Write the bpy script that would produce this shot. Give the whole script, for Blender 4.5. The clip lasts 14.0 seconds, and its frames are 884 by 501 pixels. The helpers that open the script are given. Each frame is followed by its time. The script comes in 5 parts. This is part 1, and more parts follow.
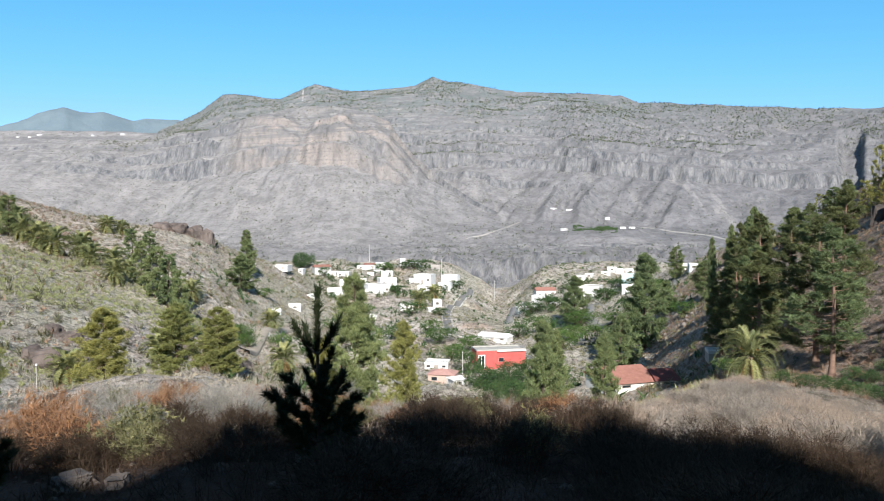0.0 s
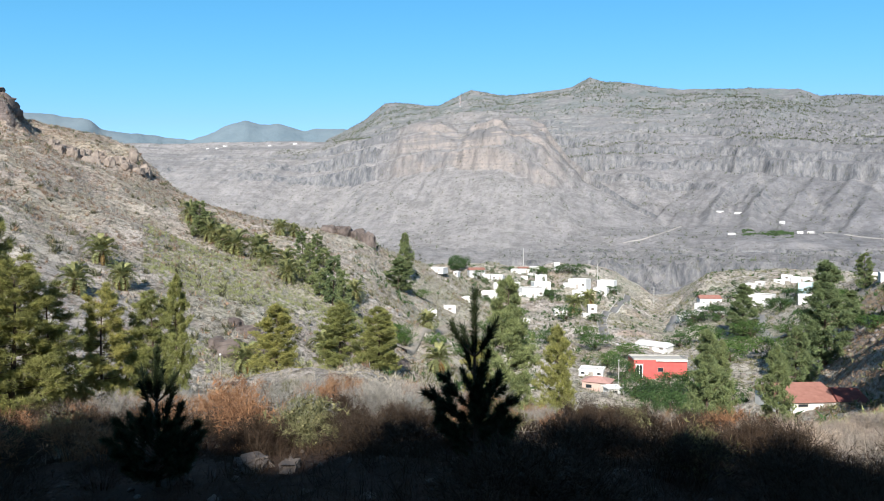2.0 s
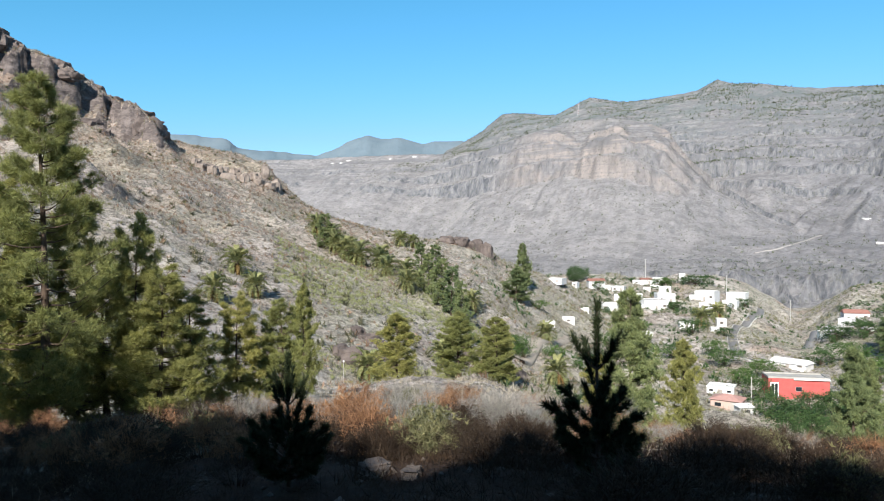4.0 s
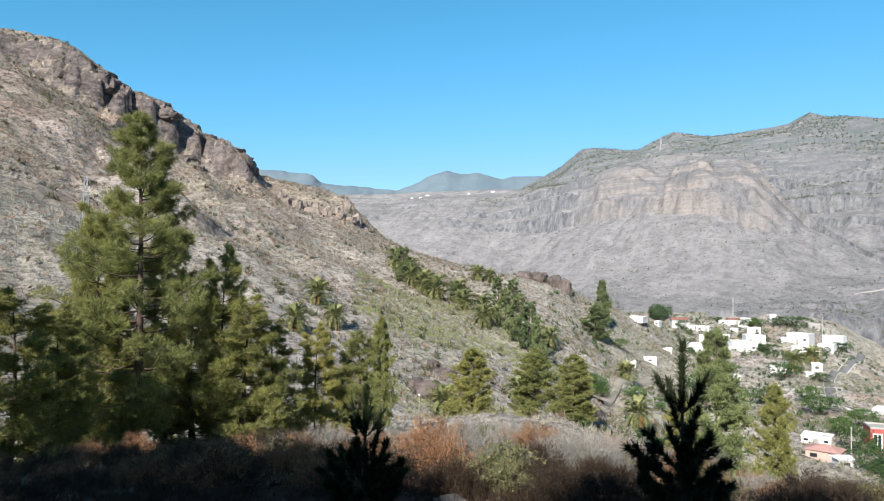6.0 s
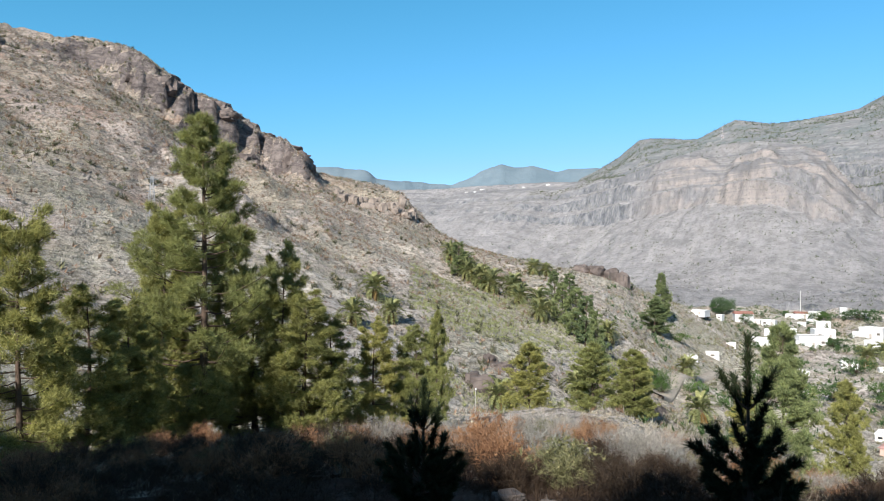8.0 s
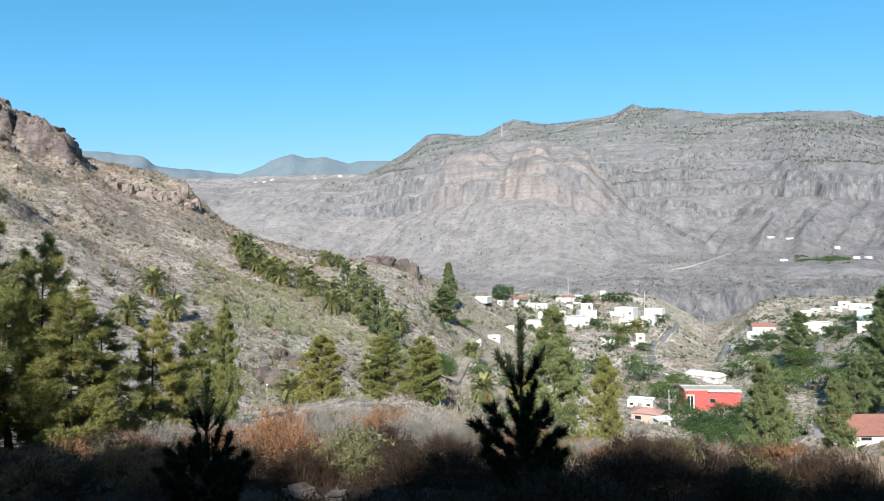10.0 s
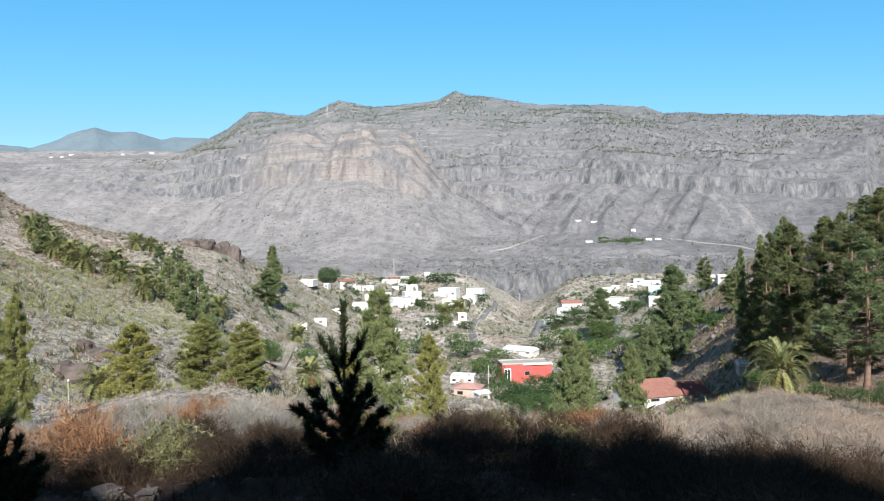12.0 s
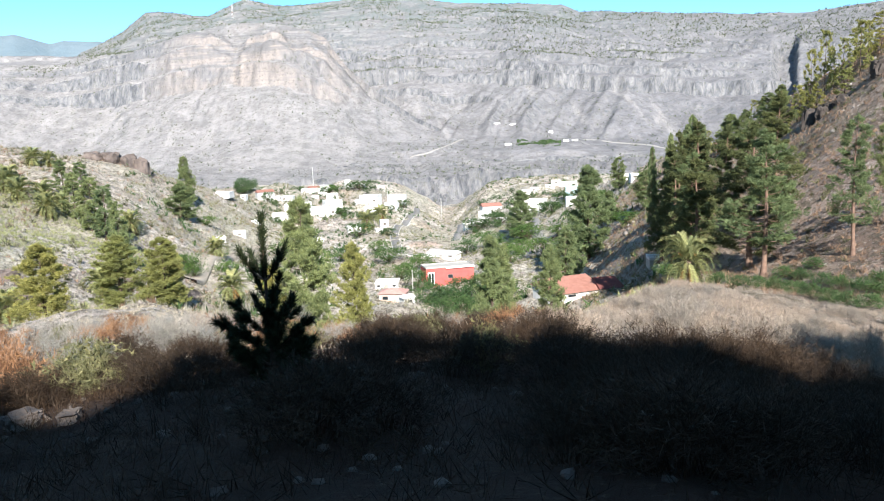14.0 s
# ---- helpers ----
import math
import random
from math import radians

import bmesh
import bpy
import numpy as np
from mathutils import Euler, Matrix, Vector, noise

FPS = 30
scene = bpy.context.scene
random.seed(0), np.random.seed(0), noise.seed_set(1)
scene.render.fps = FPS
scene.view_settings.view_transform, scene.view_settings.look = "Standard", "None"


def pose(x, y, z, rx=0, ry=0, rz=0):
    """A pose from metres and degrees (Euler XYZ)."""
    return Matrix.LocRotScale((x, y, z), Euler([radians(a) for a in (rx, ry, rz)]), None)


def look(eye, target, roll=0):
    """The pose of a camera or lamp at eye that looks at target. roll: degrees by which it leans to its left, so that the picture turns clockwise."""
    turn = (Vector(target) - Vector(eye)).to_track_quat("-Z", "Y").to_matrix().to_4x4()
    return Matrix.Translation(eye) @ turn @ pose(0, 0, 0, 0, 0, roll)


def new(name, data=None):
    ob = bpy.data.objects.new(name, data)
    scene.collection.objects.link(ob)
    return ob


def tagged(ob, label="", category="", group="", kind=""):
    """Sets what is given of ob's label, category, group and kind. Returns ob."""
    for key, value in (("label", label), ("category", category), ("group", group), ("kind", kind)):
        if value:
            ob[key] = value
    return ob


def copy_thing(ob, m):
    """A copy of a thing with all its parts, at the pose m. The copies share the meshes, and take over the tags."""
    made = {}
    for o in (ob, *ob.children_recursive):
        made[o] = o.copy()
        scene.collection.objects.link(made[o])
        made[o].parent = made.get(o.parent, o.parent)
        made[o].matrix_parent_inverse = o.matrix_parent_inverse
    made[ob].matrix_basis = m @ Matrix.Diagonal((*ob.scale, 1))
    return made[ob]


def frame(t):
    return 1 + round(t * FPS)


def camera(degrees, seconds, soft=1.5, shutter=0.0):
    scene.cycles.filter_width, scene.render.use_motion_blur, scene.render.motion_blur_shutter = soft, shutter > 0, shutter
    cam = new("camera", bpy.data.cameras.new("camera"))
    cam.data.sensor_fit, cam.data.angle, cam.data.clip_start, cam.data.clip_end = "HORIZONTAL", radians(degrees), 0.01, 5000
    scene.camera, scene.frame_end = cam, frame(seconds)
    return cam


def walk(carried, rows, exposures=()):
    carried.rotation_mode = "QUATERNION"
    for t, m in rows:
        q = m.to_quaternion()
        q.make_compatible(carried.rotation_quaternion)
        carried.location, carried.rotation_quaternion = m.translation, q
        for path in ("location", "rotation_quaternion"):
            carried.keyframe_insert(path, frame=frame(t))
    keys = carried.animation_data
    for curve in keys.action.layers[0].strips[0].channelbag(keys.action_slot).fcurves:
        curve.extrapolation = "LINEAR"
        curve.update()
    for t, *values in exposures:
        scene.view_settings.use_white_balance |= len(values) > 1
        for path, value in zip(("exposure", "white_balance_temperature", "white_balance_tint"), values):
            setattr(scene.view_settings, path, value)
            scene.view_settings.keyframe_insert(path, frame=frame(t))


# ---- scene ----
cam = camera(65.0, 14.0, soft=1.0)
EYE, TILT, REACH = 1.6, -2.0, 0.15
# seconds, yaw, pitch, roll of a camera held at arm's length by someone who turns on the spot
ROWS = [
    (0.0, 0.01, -0.03, 0.00),
    (0.5, 3.54, 0.30, 0.05),
    (1.0, 6.98, 0.08, 0.12),
    (1.5, 10.03, 0.07, -0.37),
    (2.0, 12.68, 0.20, -0.61),
    (2.5, 14.97, -0.25, -0.82),
    (3.0, 17.03, 0.06, -0.56),
    (3.5, 19.55, 0.17, -0.54),
    (4.0, 22.35, 0.96, -0.64),
    (4.2, 23.19, 1.32, -0.81),
    (6.3, 29.10, 3.74, -1.77),
    (6.5, 29.38, 3.61, -1.73),
    (7.0, 31.62, 3.61, -1.45),
    (7.2, 32.66, 3.26, -1.52),
    (7.8, 33.60, 3.10, -1.50),
    (8.5, 30.30, 2.95, -1.15),
    (9.3, 23.01, 2.88, -0.68),
    (9.5, 20.94, 3.00, -0.51),
    (10.0, 16.28, 2.61, -0.10),
    (10.3, 13.70, 2.25, 0.15),
    (10.5, 12.09, 1.83, 0.28),
    (11.0, 7.82, 1.49, 0.47),
    (11.5, 4.71, 1.21, 0.44),
    (12.0, 2.03, 1.10, 0.57),
    (12.5, -0.41, 0.48, 1.19),
    (13.0, -1.97, -1.41, 1.75),
    (13.5, -3.10, -3.95, 2.32),
    (14.0, -4.51, -6.80, 2.23),
]
EXPOSURES = [(0.0, 0.75), (12.5, 0.75), (13.2, 0.8), (13.5, 0.92), (14.0, 1.32)]
walk(cam, [(t, pose(0, 0, EYE, TILT) @ pose(-REACH * math.sin(radians(yaw)), REACH * (math.cos(radians(yaw)) - 1), 0, 90 + pitch, roll, yaw))
           for t, yaw, pitch, roll in ROWS], EXPOSURES)

# ---- daylight ----
SUN_FROM = Vector((0.1, -1.0, 0.0)).normalized()
SUN_HIGH = radians(33)
world = bpy.data.worlds.new("clear_sky")
scene.world = world
world.use_nodes = True
wn = world.node_tree
sky = wn.nodes.new("ShaderNodeTexSky")
sky.sky_type = "NISHITA"
sky.sun_disc = False
sky.sun_elevation = SUN_HIGH
sky.sun_rotation = math.atan2(SUN_FROM.x, SUN_FROM.y)
sky.altitude, sky.air_density, sky.dust_density, sky.ozone_density = 500, 1.0, 0.35, 2.0
# deep cyan-blue where the sky is dark, milky blue where it is bright
parts = wn.nodes.new("ShaderNodeSeparateColor")
wn.links.new(sky.outputs["Color"], parts.inputs["Color"])
bright = wn.nodes.new("ShaderNodeMapRange")
bright.inputs["From Min"].default_value, bright.inputs["From Max"].default_value = 1.4, 3.8
wn.links.new(parts.outputs["Red"], bright.inputs["Value"])
tone = wn.nodes.new("ShaderNodeMix")
tone.data_type = "RGBA"
tone.inputs["A"].default_value, tone.inputs["B"].default_value = (0.378, 0.987, 1.055, 1), (0.54, 0.755, 0.985, 1)
wn.links.new(bright.outputs["Result"], tone.inputs["Factor"])
tint = wn.nodes.new("ShaderNodeMix")
tint.data_type, tint.blend_type = "RGBA", "MULTIPLY"
tint.inputs["Factor"].default_value = 1.0
wn.links.new(sky.outputs["Color"], tint.inputs["A"])
# towards the zenith the sky returns to its plain blue
high = wn.nodes.new("ShaderNodeMapRange")
high.inputs["From Min"].default_value, high.inputs["From Max"].default_value = 1.25, 0.75
wn.links.new(parts.outputs["Red"], high.inputs["Value"])
over = wn.nodes.new("ShaderNodeMix")
over.data_type = "RGBA"
over.inputs["B"].default_value = (0.85, 0.72, 0.62, 1)
wn.links.new(high.outputs["Result"], over.inputs["Factor"])
wn.links.new(tone.outputs["Result"], over.inputs["A"])
wn.links.new(over.outputs["Result"], tint.inputs["B"])
wn.links.new(tint.outputs["Result"], wn.nodes["Background"].inputs["Color"])
wn.nodes["Background"].inputs["Strength"].default_value = 0.105
sun_data = bpy.data.lights.new("sun", "SUN")
sun_data.energy, sun_data.angle, sun_data.color = 5.0, radians(0.5), (1.0, 0.95, 0.88)
sun = new("sun", sun_data)
sun.matrix_world = look((0, 0, 300), Vector((0, 0, 300)) - SUN_FROM * math.cos(SUN_HIGH) - Vector((0, 0, math.sin(SUN_HIGH))))

# ---- the lie of the land ----
def lattice(ix, iy, seed):
    h = (ix * 374761393 + iy * 668265263 + seed * 974711) & 0xFFFFFFFF
    h = ((h ^ (h >> 13)) * 1274126177) & 0xFFFFFFFF
    return ((h ^ (h >> 16)) & 0xFFFFFFFF) / 4294967295.0


def wavy(x, y, seed=0):
    """Smooth noise from -1 to 1."""
    fx, fy = np.floor(x), np.floor(y)
    ix, iy = fx.astype(np.int64), fy.astype(np.int64)
    u, v = x - fx, y - fy
    u, v = u * u * u * (u * (u * 6 - 15) + 10), v * v * v * (v * (v * 6 - 15) + 10)
    low = lattice(ix, iy, seed) * (1 - u) + lattice(ix + 1, iy, seed) * u
    high = lattice(ix, iy + 1, seed) * (1 - u) + lattice(ix + 1, iy + 1, seed) * u
    return 2 * (low * (1 - v) + high * v) - 1


def rough(x, y, octaves=5, seed=0, gain=0.5):
    total, amp = 0.0, 1.0
    for k in range(octaves):
        total = total + amp * wavy(x, y, seed + 17 * k)
        x, y, amp = 1.6 * x - 1.2 * y + 3.1, 1.2 * x + 1.6 * y - 7.7, amp * gain
    return total


def ribs(x, y, octaves=4, seed=0):
    """Sharp-crested noise, 0 to about 1: eroded ribs and gullies."""
    total, amp = 0.0, 0.5
    for k in range(octaves):
        total = total + amp * (1 - np.abs(wavy(x, y, seed + 29 * k)))
        x, y, amp = 1.6 * x - 1.2 * y + 5.3, 1.2 * x + 1.6 * y + 2.9, amp * 0.5
    return total


def eased(az, knots, values, width=3.0):
    """Linear interpolation with its corners rounded off."""
    return sum(np.interp(az + k * width / 3, knots, values) for k in (-3, -2, -1, 0, 1, 2, 3)) / 7


def rise(el, r):
    return EYE + r * np.tan(np.radians(el))


def flank(r, foot, crest, low, high, us, vs, back):
    """A slope that climbs from foot to crest by the profile (us, vs) and falls away behind."""
    u = (r - foot) / (crest - foot)
    up = low + (high - low) * np.interp(u, us, vs) + np.minimum(u, 0) * 120
    return np.where(u < 1, up, high - back * (r - crest))


FLOOR_R = (0, 3, 9, 18, 35, 50, 80, 130, 170, 200, 240, 330, 390, 450, 475, 500, 560, 620, 665, 675, 720, 730, 900, 1200, 6000)
FLOOR_Z = (0, -0.1, -1.4, -3.9, -9.4, -14, -21.5, -31, -35, -36, -37, -36.5, -30, -23, -22.5, -26, -50, -76, -76, -56, -50, -33, -27, -20, 0)

SIDE_R, SIDE_Z = (0, 9, 18, 35, 72, 120, 200, 300, 6000), (0, 0, 0.75, 2.6, 6.3, 6, 3, 0, 0)


# ledges of the plateau: how far up the slope, how tall, over what run, how unbroken
LEDGES = [(0.445, 0.035, 0.05, 0.25), (0.505, 0.075, 0.07, 0.8), (0.565, 0.04, 0.05, 0.45), (0.61, 0.05, 0.05, 0.5), (0.66, 0.045, 0.045, 0.4), (0.705, 0.04, 0.045, 0.35),
          (0.75, 0.035, 0.045, 0.3), (0.80, 0.03, 0.04, 0.2), (0.85, 0.028, 0.04, 0.15), (0.90, 0.025, 0.04, 0.2), (0.955, 0.03, 0.04, 0.45)]


def height(x, y):
    x, y = np.asarray(x, float), np.asarray(y, float)
    az, r = np.degrees(np.arctan2(x, y)), np.hypot(x, y)
    side = np.clip((np.abs(az - 2) - 9) / 12, 0, 1)
    # the valley floor, lower straight ahead
    base = np.interp(r + np.where(r > 600, 34 * (ribs(x / 32, y / 70, 4, 59) - 0.55) + 18 * rough(x / 90, y / 90, 3, 58), 0), FLOOR_R, FLOOR_Z)
    base = base + side * np.interp(r, SIDE_R, SIDE_Z)
    knoll = np.exp(-((az - 14) / 6) ** 2 - ((r - 400) / 90) ** 2) * 5 - np.clip((az + 1) / 3, 0, 1) * np.exp(-((r - 450) / 50) ** 2) * 4
    dip = np.exp(-((az - 4.8) / 2.4) ** 2) * np.clip((r - 260) / 150, 0, 1) * np.clip((640 - r) / 80, 0, 1) * 17
    base = base + knoll - dip
    base = base - np.clip((az - 25) / 12, 0, 1) * 2.0 * np.exp(-((r - 32) / 14) ** 2)
    base = base + 0.016 * np.minimum(r, 120) * rough(x / 14, y / 14, 4, 3) * np.clip(r / 10, 0.15, 1)
    base = base + 0.12 * rough(x / 1.7, y / 1.7, 3, 5) * np.clip(r / 6, 0.3, 1)

    base = base + 11 * (ribs(x / 34, y / 90, 4, 57) - 0.6) * np.clip((r - 610) / 60, 0, 1) * np.clip((1000 - r) / 200, 0, 1)

    # broken dark ledges along the lip of the gorge
    lip = np.clip((az + 6) / 4, 0, 1) * np.clip((24 - az) / 4, 0, 1)
    for at, tall_by, seed in ((705, 13.0, 170), (745, 11.0, 171), (805, 11.0, 173), (868, 8.0, 175), (960, 7.0, 177)):
        q = r + 42 * rough(x / 110, y / 110, 4, seed) + 9 * (ribs(x / 24, y / 60, 3, 85) - 0.55) - at
        base = base + lip * tall_by * np.clip(0.5 + rough(x / 70, y / 300, 3, seed + 1), 0, 1) * (np.clip(q / 5 + 0.5, 0, 1) - np.clip(q / 60 + 0.5, 0, 1))

    # the hill with the cliff, to the west of the village
    warp = rough(x / 60, y / 60, 3, 11)
    crest = eased(az, (-100, -62, -50, -44, -36, -28, -18, -12, -6), (480, 450, 430, 400, 340, 310, 310, 360, 400))
    sky_knots = (-110, -75, -62.8, -60.8, -58.1, -56.4, -55, -53.9, -52.8, -51, -49.1, -48, -46, -44.8, -44.2, -43.7, -39, -36.4, -35.6, -34, -31.5, -28.7, -24, -20, -18.4, -17.8, -15, -11, -6)
    sky_line = (16, 17, 16.2, 16.4, 16.2, 15.4, 14.4, 13.55, 13.15, 12.6, 11.6, 10.55, 9.95, 9.0, 7.8, 7.6, 6.9, 6.0, 4.9, 3.3, 1.9, 1.1, 0.1, -0.3, -0.6, -1.4, -2.6, -4.0, -8)
    foot = eased(az, (-100, -60, -40, -20, -8), (45, 60, 80, 120, 250), 6)
    low = np.interp(foot, FLOOR_R, FLOOR_Z) + side * np.interp(foot, SIDE_R, SIDE_Z) - 0.5
    u = np.clip((r - foot) / (crest - foot), 0, 1)
    el = np.interp(az, sky_knots, sky_line) * u ** 6 + eased(az, sky_knots, sky_line, 4.0) * (1 - u ** 6)
    sheer = np.clip((-az - 43.0) / 2.5, 0, 1) * np.clip((az + 60) / 6, 0, 1)
    hill = flank(r + 6 * warp, foot, crest, low, rise(el, crest), (0, 0.35, 0.7, 0.86, 0.885, 0.95, 1), (0, 0.3, 0.66, 0.81, 0.89, 0.96, 1), 0.35)
    wall_u = (r + 16 * rough(x / 35, y / 35, 4, 27) + 26 * (ribs(x / 30, y / 30, 4, 28) - 0.6) + 12 * (ribs(x / 11, y / 11, 3, 29) - 0.55) + 15 * ((az / 1.7 + 0.9 * wavy(x / 45, y / 45, 35)) % 1.0) * np.clip((u - 0.72) / 0.08, 0, 1) - foot) / (crest - foot)
    wall_z = low + (rise(el, crest) - low) * np.interp(wall_u, (0, 0.35, 0.80, 0.825, 0.885, 0.9, 0.95, 0.96, 1), (0, 0.3, 0.69, 0.82, 0.85, 0.925, 0.945, 0.985, 1))
    hill = np.where(r < crest, hill * (1 - sheer) + wall_z * sheer, hill)
    steep = np.clip((-az - 42.5) / 3, 0, 1) * np.clip((r - 300) / 40, 0, 1)
    hill = hill + (2.6 * rough(x / 26, y / 26, 5, 21) - 5 * np.clip(0.18 - np.abs(wavy(x / 70, y / 70, 23)), 0, 1)) * np.clip((r - 60) / 120, 0, 1) * np.clip((crest - r) / 80, 0.15, 1)
    hill = hill + steep * 32 * (ribs(x / 38, y / 38, 6, 31) - 0.6) * np.clip((crest - r) / 50, 0.12, 1)
    # the buttresses stay below the crest line
    brow = np.interp(az, sky_knots, sky_line) + 0.16 * wavy(az * 2.3, r / 40, 37) + 0.09 * wavy(az * 6.0, r / 15, 39)
    hill = np.where(az < -42, np.minimum(hill, rise(brow, r)), hill)
    ledge = np.clip(1 - np.abs(az + 36.8) / 3.2, 0, 1) * np.clip((r - 285) / 20, 0, 1)
    hill = hill + ledge * 7 * (ribs(x / 12, y / 12, 4, 33) - 0.5)

    # the pine slope to the east
    crest_e = eased(az, (8, 16, 23, 30, 36, 60, 100), (420, 330, 230, 180, 150, 130, 120))
    el_e = np.interp(az, (6, 12, 18, 20, 23.1, 26, 30.1, 33, 36.2, 45, 60, 100), (-8, -5.0, -3.4, -2.6, -1.5, -0.4, 1.5, 3.6, 6.1, 12, 19, 22))
    foot_e = eased(az, (8, 16, 24, 36, 60), (230, 130, 72, 58, 40), 5)
    low_e = np.interp(foot_e, FLOOR_R, FLOOR_Z) + side * np.interp(foot_e, SIDE_R, SIDE_Z) + 0.3
    slope = flank(r + 4 * warp, foot_e, crest_e, low_e, rise(el_e, crest_e), (0, 0.5, 1), (0, 0.42, 1), 0.3)
    slope = slope + 1.3 * rough(x / 17, y / 17, 5, 41) * np.clip((r - 50) / 60, 0, 1)

    # an unseen bank added behind the camera, its crest shaped to cast the foreground shade
    turn = np.where(az < 0, az + 360, az)
    turns = (90, 110, 134, 144, 155, 162, 175, 179, 182, 190, 198, 212, 222, 235, 250, 258, 275)
    crest_b = np.interp(turn, turns, (28, 18, 14, 13.2, 14.0, 14.4, 17.0, 17.2, 17.2, 17.0, 16.2, 16, 17, 18, 19, 25, 45))
    high_b = np.interp(turn, turns, (9.5, 11.5, 12.2, 11.4, 11.3, 12.9, 16.3, 16.6, 15.2, 14.9, 14.5, 14.5, 14.4, 10.6, 8.3, 5, 3))
    bank = flank(r, 0.28 * crest_b + 1.2, crest_b, 0.0, high_b, (0, 1), (0, 1), np.interp(turn, (200, 222), (-0.15, 0.02)))
    bank = np.where((turn > 85) & (turn < 275), bank + 0.75 * rough(x / 2.4, y / 2.4, 4, 51) * np.clip((r - 5) / 6, 0, 1), -9999.0)
    bank = np.minimum(bank, 60)

    # the domed massif across the gorge
    far_warp = rough(x / 260, y / 260, 4, 61)
    dome_knots = (-70, -40, -34, -30.7, -26, -22, -18, -15.5, -13, -11, -8.5, -6, -4.3, -3.5, -2.5, -0.5, 2.5, 6, 9, 12, 20)
    dome_line = (6, 6, 6.4, 6.7, 6.9, 7.1, 7.5, 8.4, 9.1, 9.5, 9.5, 9.2, 8.5, 7.2, 6.0, 4.3, 2.2, 0.4, -0.5, -1.2, -3)
    crest_d = eased(az, (-70, -30, -8, 0, 12, 20), (2000, 1800, 1500, 1350, 1150, 1000), 6)
    foot_d = eased(az, (-70, -30, -12, 0, 12, 20), (1150, 1080, 960, 900, 860, 850), 6)
    ud = np.clip((r - foot_d) / (crest_d - foot_d), 0, 1)
    el_d = np.interp(az, dome_knots, dome_line) * ud ** 5 + eased(az, dome_knots, dome_line, 3.5) * (1 - ud ** 5)
    gully = ribs(x / 190, y / 460, 6, 71) - 0.6
    cliff = np.clip(0.55 + 1.1 * rough(x / 140, y / 400, 4, 73), 0, 1) * np.clip((az + 26) / 6, 0.35, 1) * np.clip((1.5 - az) / 4, 0.1, 1)
    joints = ribs(x / 30, y / 90, 4, 75) - 0.6
    ud = (r + 30 * far_warp + 32 * gully + 18 * joints * np.clip((r - 1150) / 100, 0, 1) - foot_d) / (crest_d - foot_d)
    gentle = np.interp(ud, (0, 0.3, 0.6, 1), (0, 0.2, 0.52, 1))
    broken = np.interp(ud, (0, 0.3, 0.55, 0.655, 0.675, 0.72, 0.74, 0.80, 0.815, 0.91, 1), (0, 0.2, 0.43, 0.53, 0.67, 0.70, 0.83, 0.86, 0.935, 0.975, 1))
    dome = -44 + (rise(el_d, crest_d) + 44) * (gentle * (1 - cliff) + broken * cliff) + np.minimum(ud, 0) * 400
    dome = np.where(r > crest_d, rise(el_d, crest_d) - 0.25 * (r - crest_d), dome) + 20 * gully * np.clip((r - 750) / 400, 0, 1) * np.clip((crest_d - r) / 200, 0.25, 1)

    # the banded plateau behind
    mesa_knots = (-60, -26, -22, -20.9, -19, -17.4, -16.5, -13, -11.8, -10.3, -8, -5, -2.2, -0.8, 0.6, 5, 10, 14.3, 15.6, 22.6, 32, 40, 70)
    mesa_line = (2, 3, 7.4, 7.9, 8.9, 10.2, 10.3, 10.1, 10.6, 11.2, 10.8, 10.9, 11.2, 11.9, 11.4, 10.9, 10.7, 10.3, 9.6, 8.9, 8.2, 8.4, 8)
    crest_m = eased(az, (-25, 0, 20, 36, 70), (2350, 2200, 2000, 1800, 1700), 6)
    combs = ribs(x / 80, y / 80, 5, 83) - 0.6
    flutes = ribs(x / 24, y / 60, 3, 85) - 0.55
    far_r = r + 46 * rough(x / 380, y / 380, 4, 81) + 40 * combs
    # a deep recess in the cliffs whose flank never sees the sun
    far_r = far_r + -58 * np.clip((az - 29.5) / 0.5, 0, 1) * np.clip((31.2 - az) / 0.2, 0, 1) * np.clip((r - 1360) / 60, 0, 1) * np.clip((1720 - r) / 60, 0, 1)
    um = np.clip((far_r - 900) / (crest_m - 900), 0, 1)
    el_m = np.interp(az, mesa_knots, mesa_line) * um ** 6 + eased(az, mesa_knots, mesa_line, 3.0) * (1 - um ** 6)
    worn = flank(far_r, 900 + 0 * r, crest_m, -58.0, rise(el_m, crest_m), (0, 0.12, 0.25, 0.38, 0.5, 0.75, 1), (0, 0.1, 0.145, 0.25, 0.41, 0.735, 1), 0.1)
    tall = rise(el_m, crest_m) + 58
    beds_z = 0 * r
    for k, (at, step, reach, least) in enumerate(LEDGES):
        there = np.clip(least + 0.9 * rough(x / 150 + 31 * k, y / 500, 3, 131 + k), 0, 1)
        q = um + 0.010 * rough(x / 60, y / 60, 3, 151 + k) + 0.008 * flutes - at
        beds_z = beds_z + tall * step * there * (np.clip(q / 0.007 + 0.5, 0, 1) - np.clip(q / reach + 0.5, 0, 1))
    plateau = worn + beds_z * np.clip((um - 0.2) / 0.1, 0, 1)
    # talus cones between gullies that run down from the cliffs
    fans = ribs(az * 0.34 - (r - 1400) * 0.0032 + 0.35 * wavy(x / 220, y / 220, 95), r / 1500, 3, 97) - 0.62
    plateau = plateau + 46 * fans * np.clip(1 - np.abs(um - 0.36) / 0.17, 0, 1) * np.clip((az + 1) / 6, 0.2, 1)
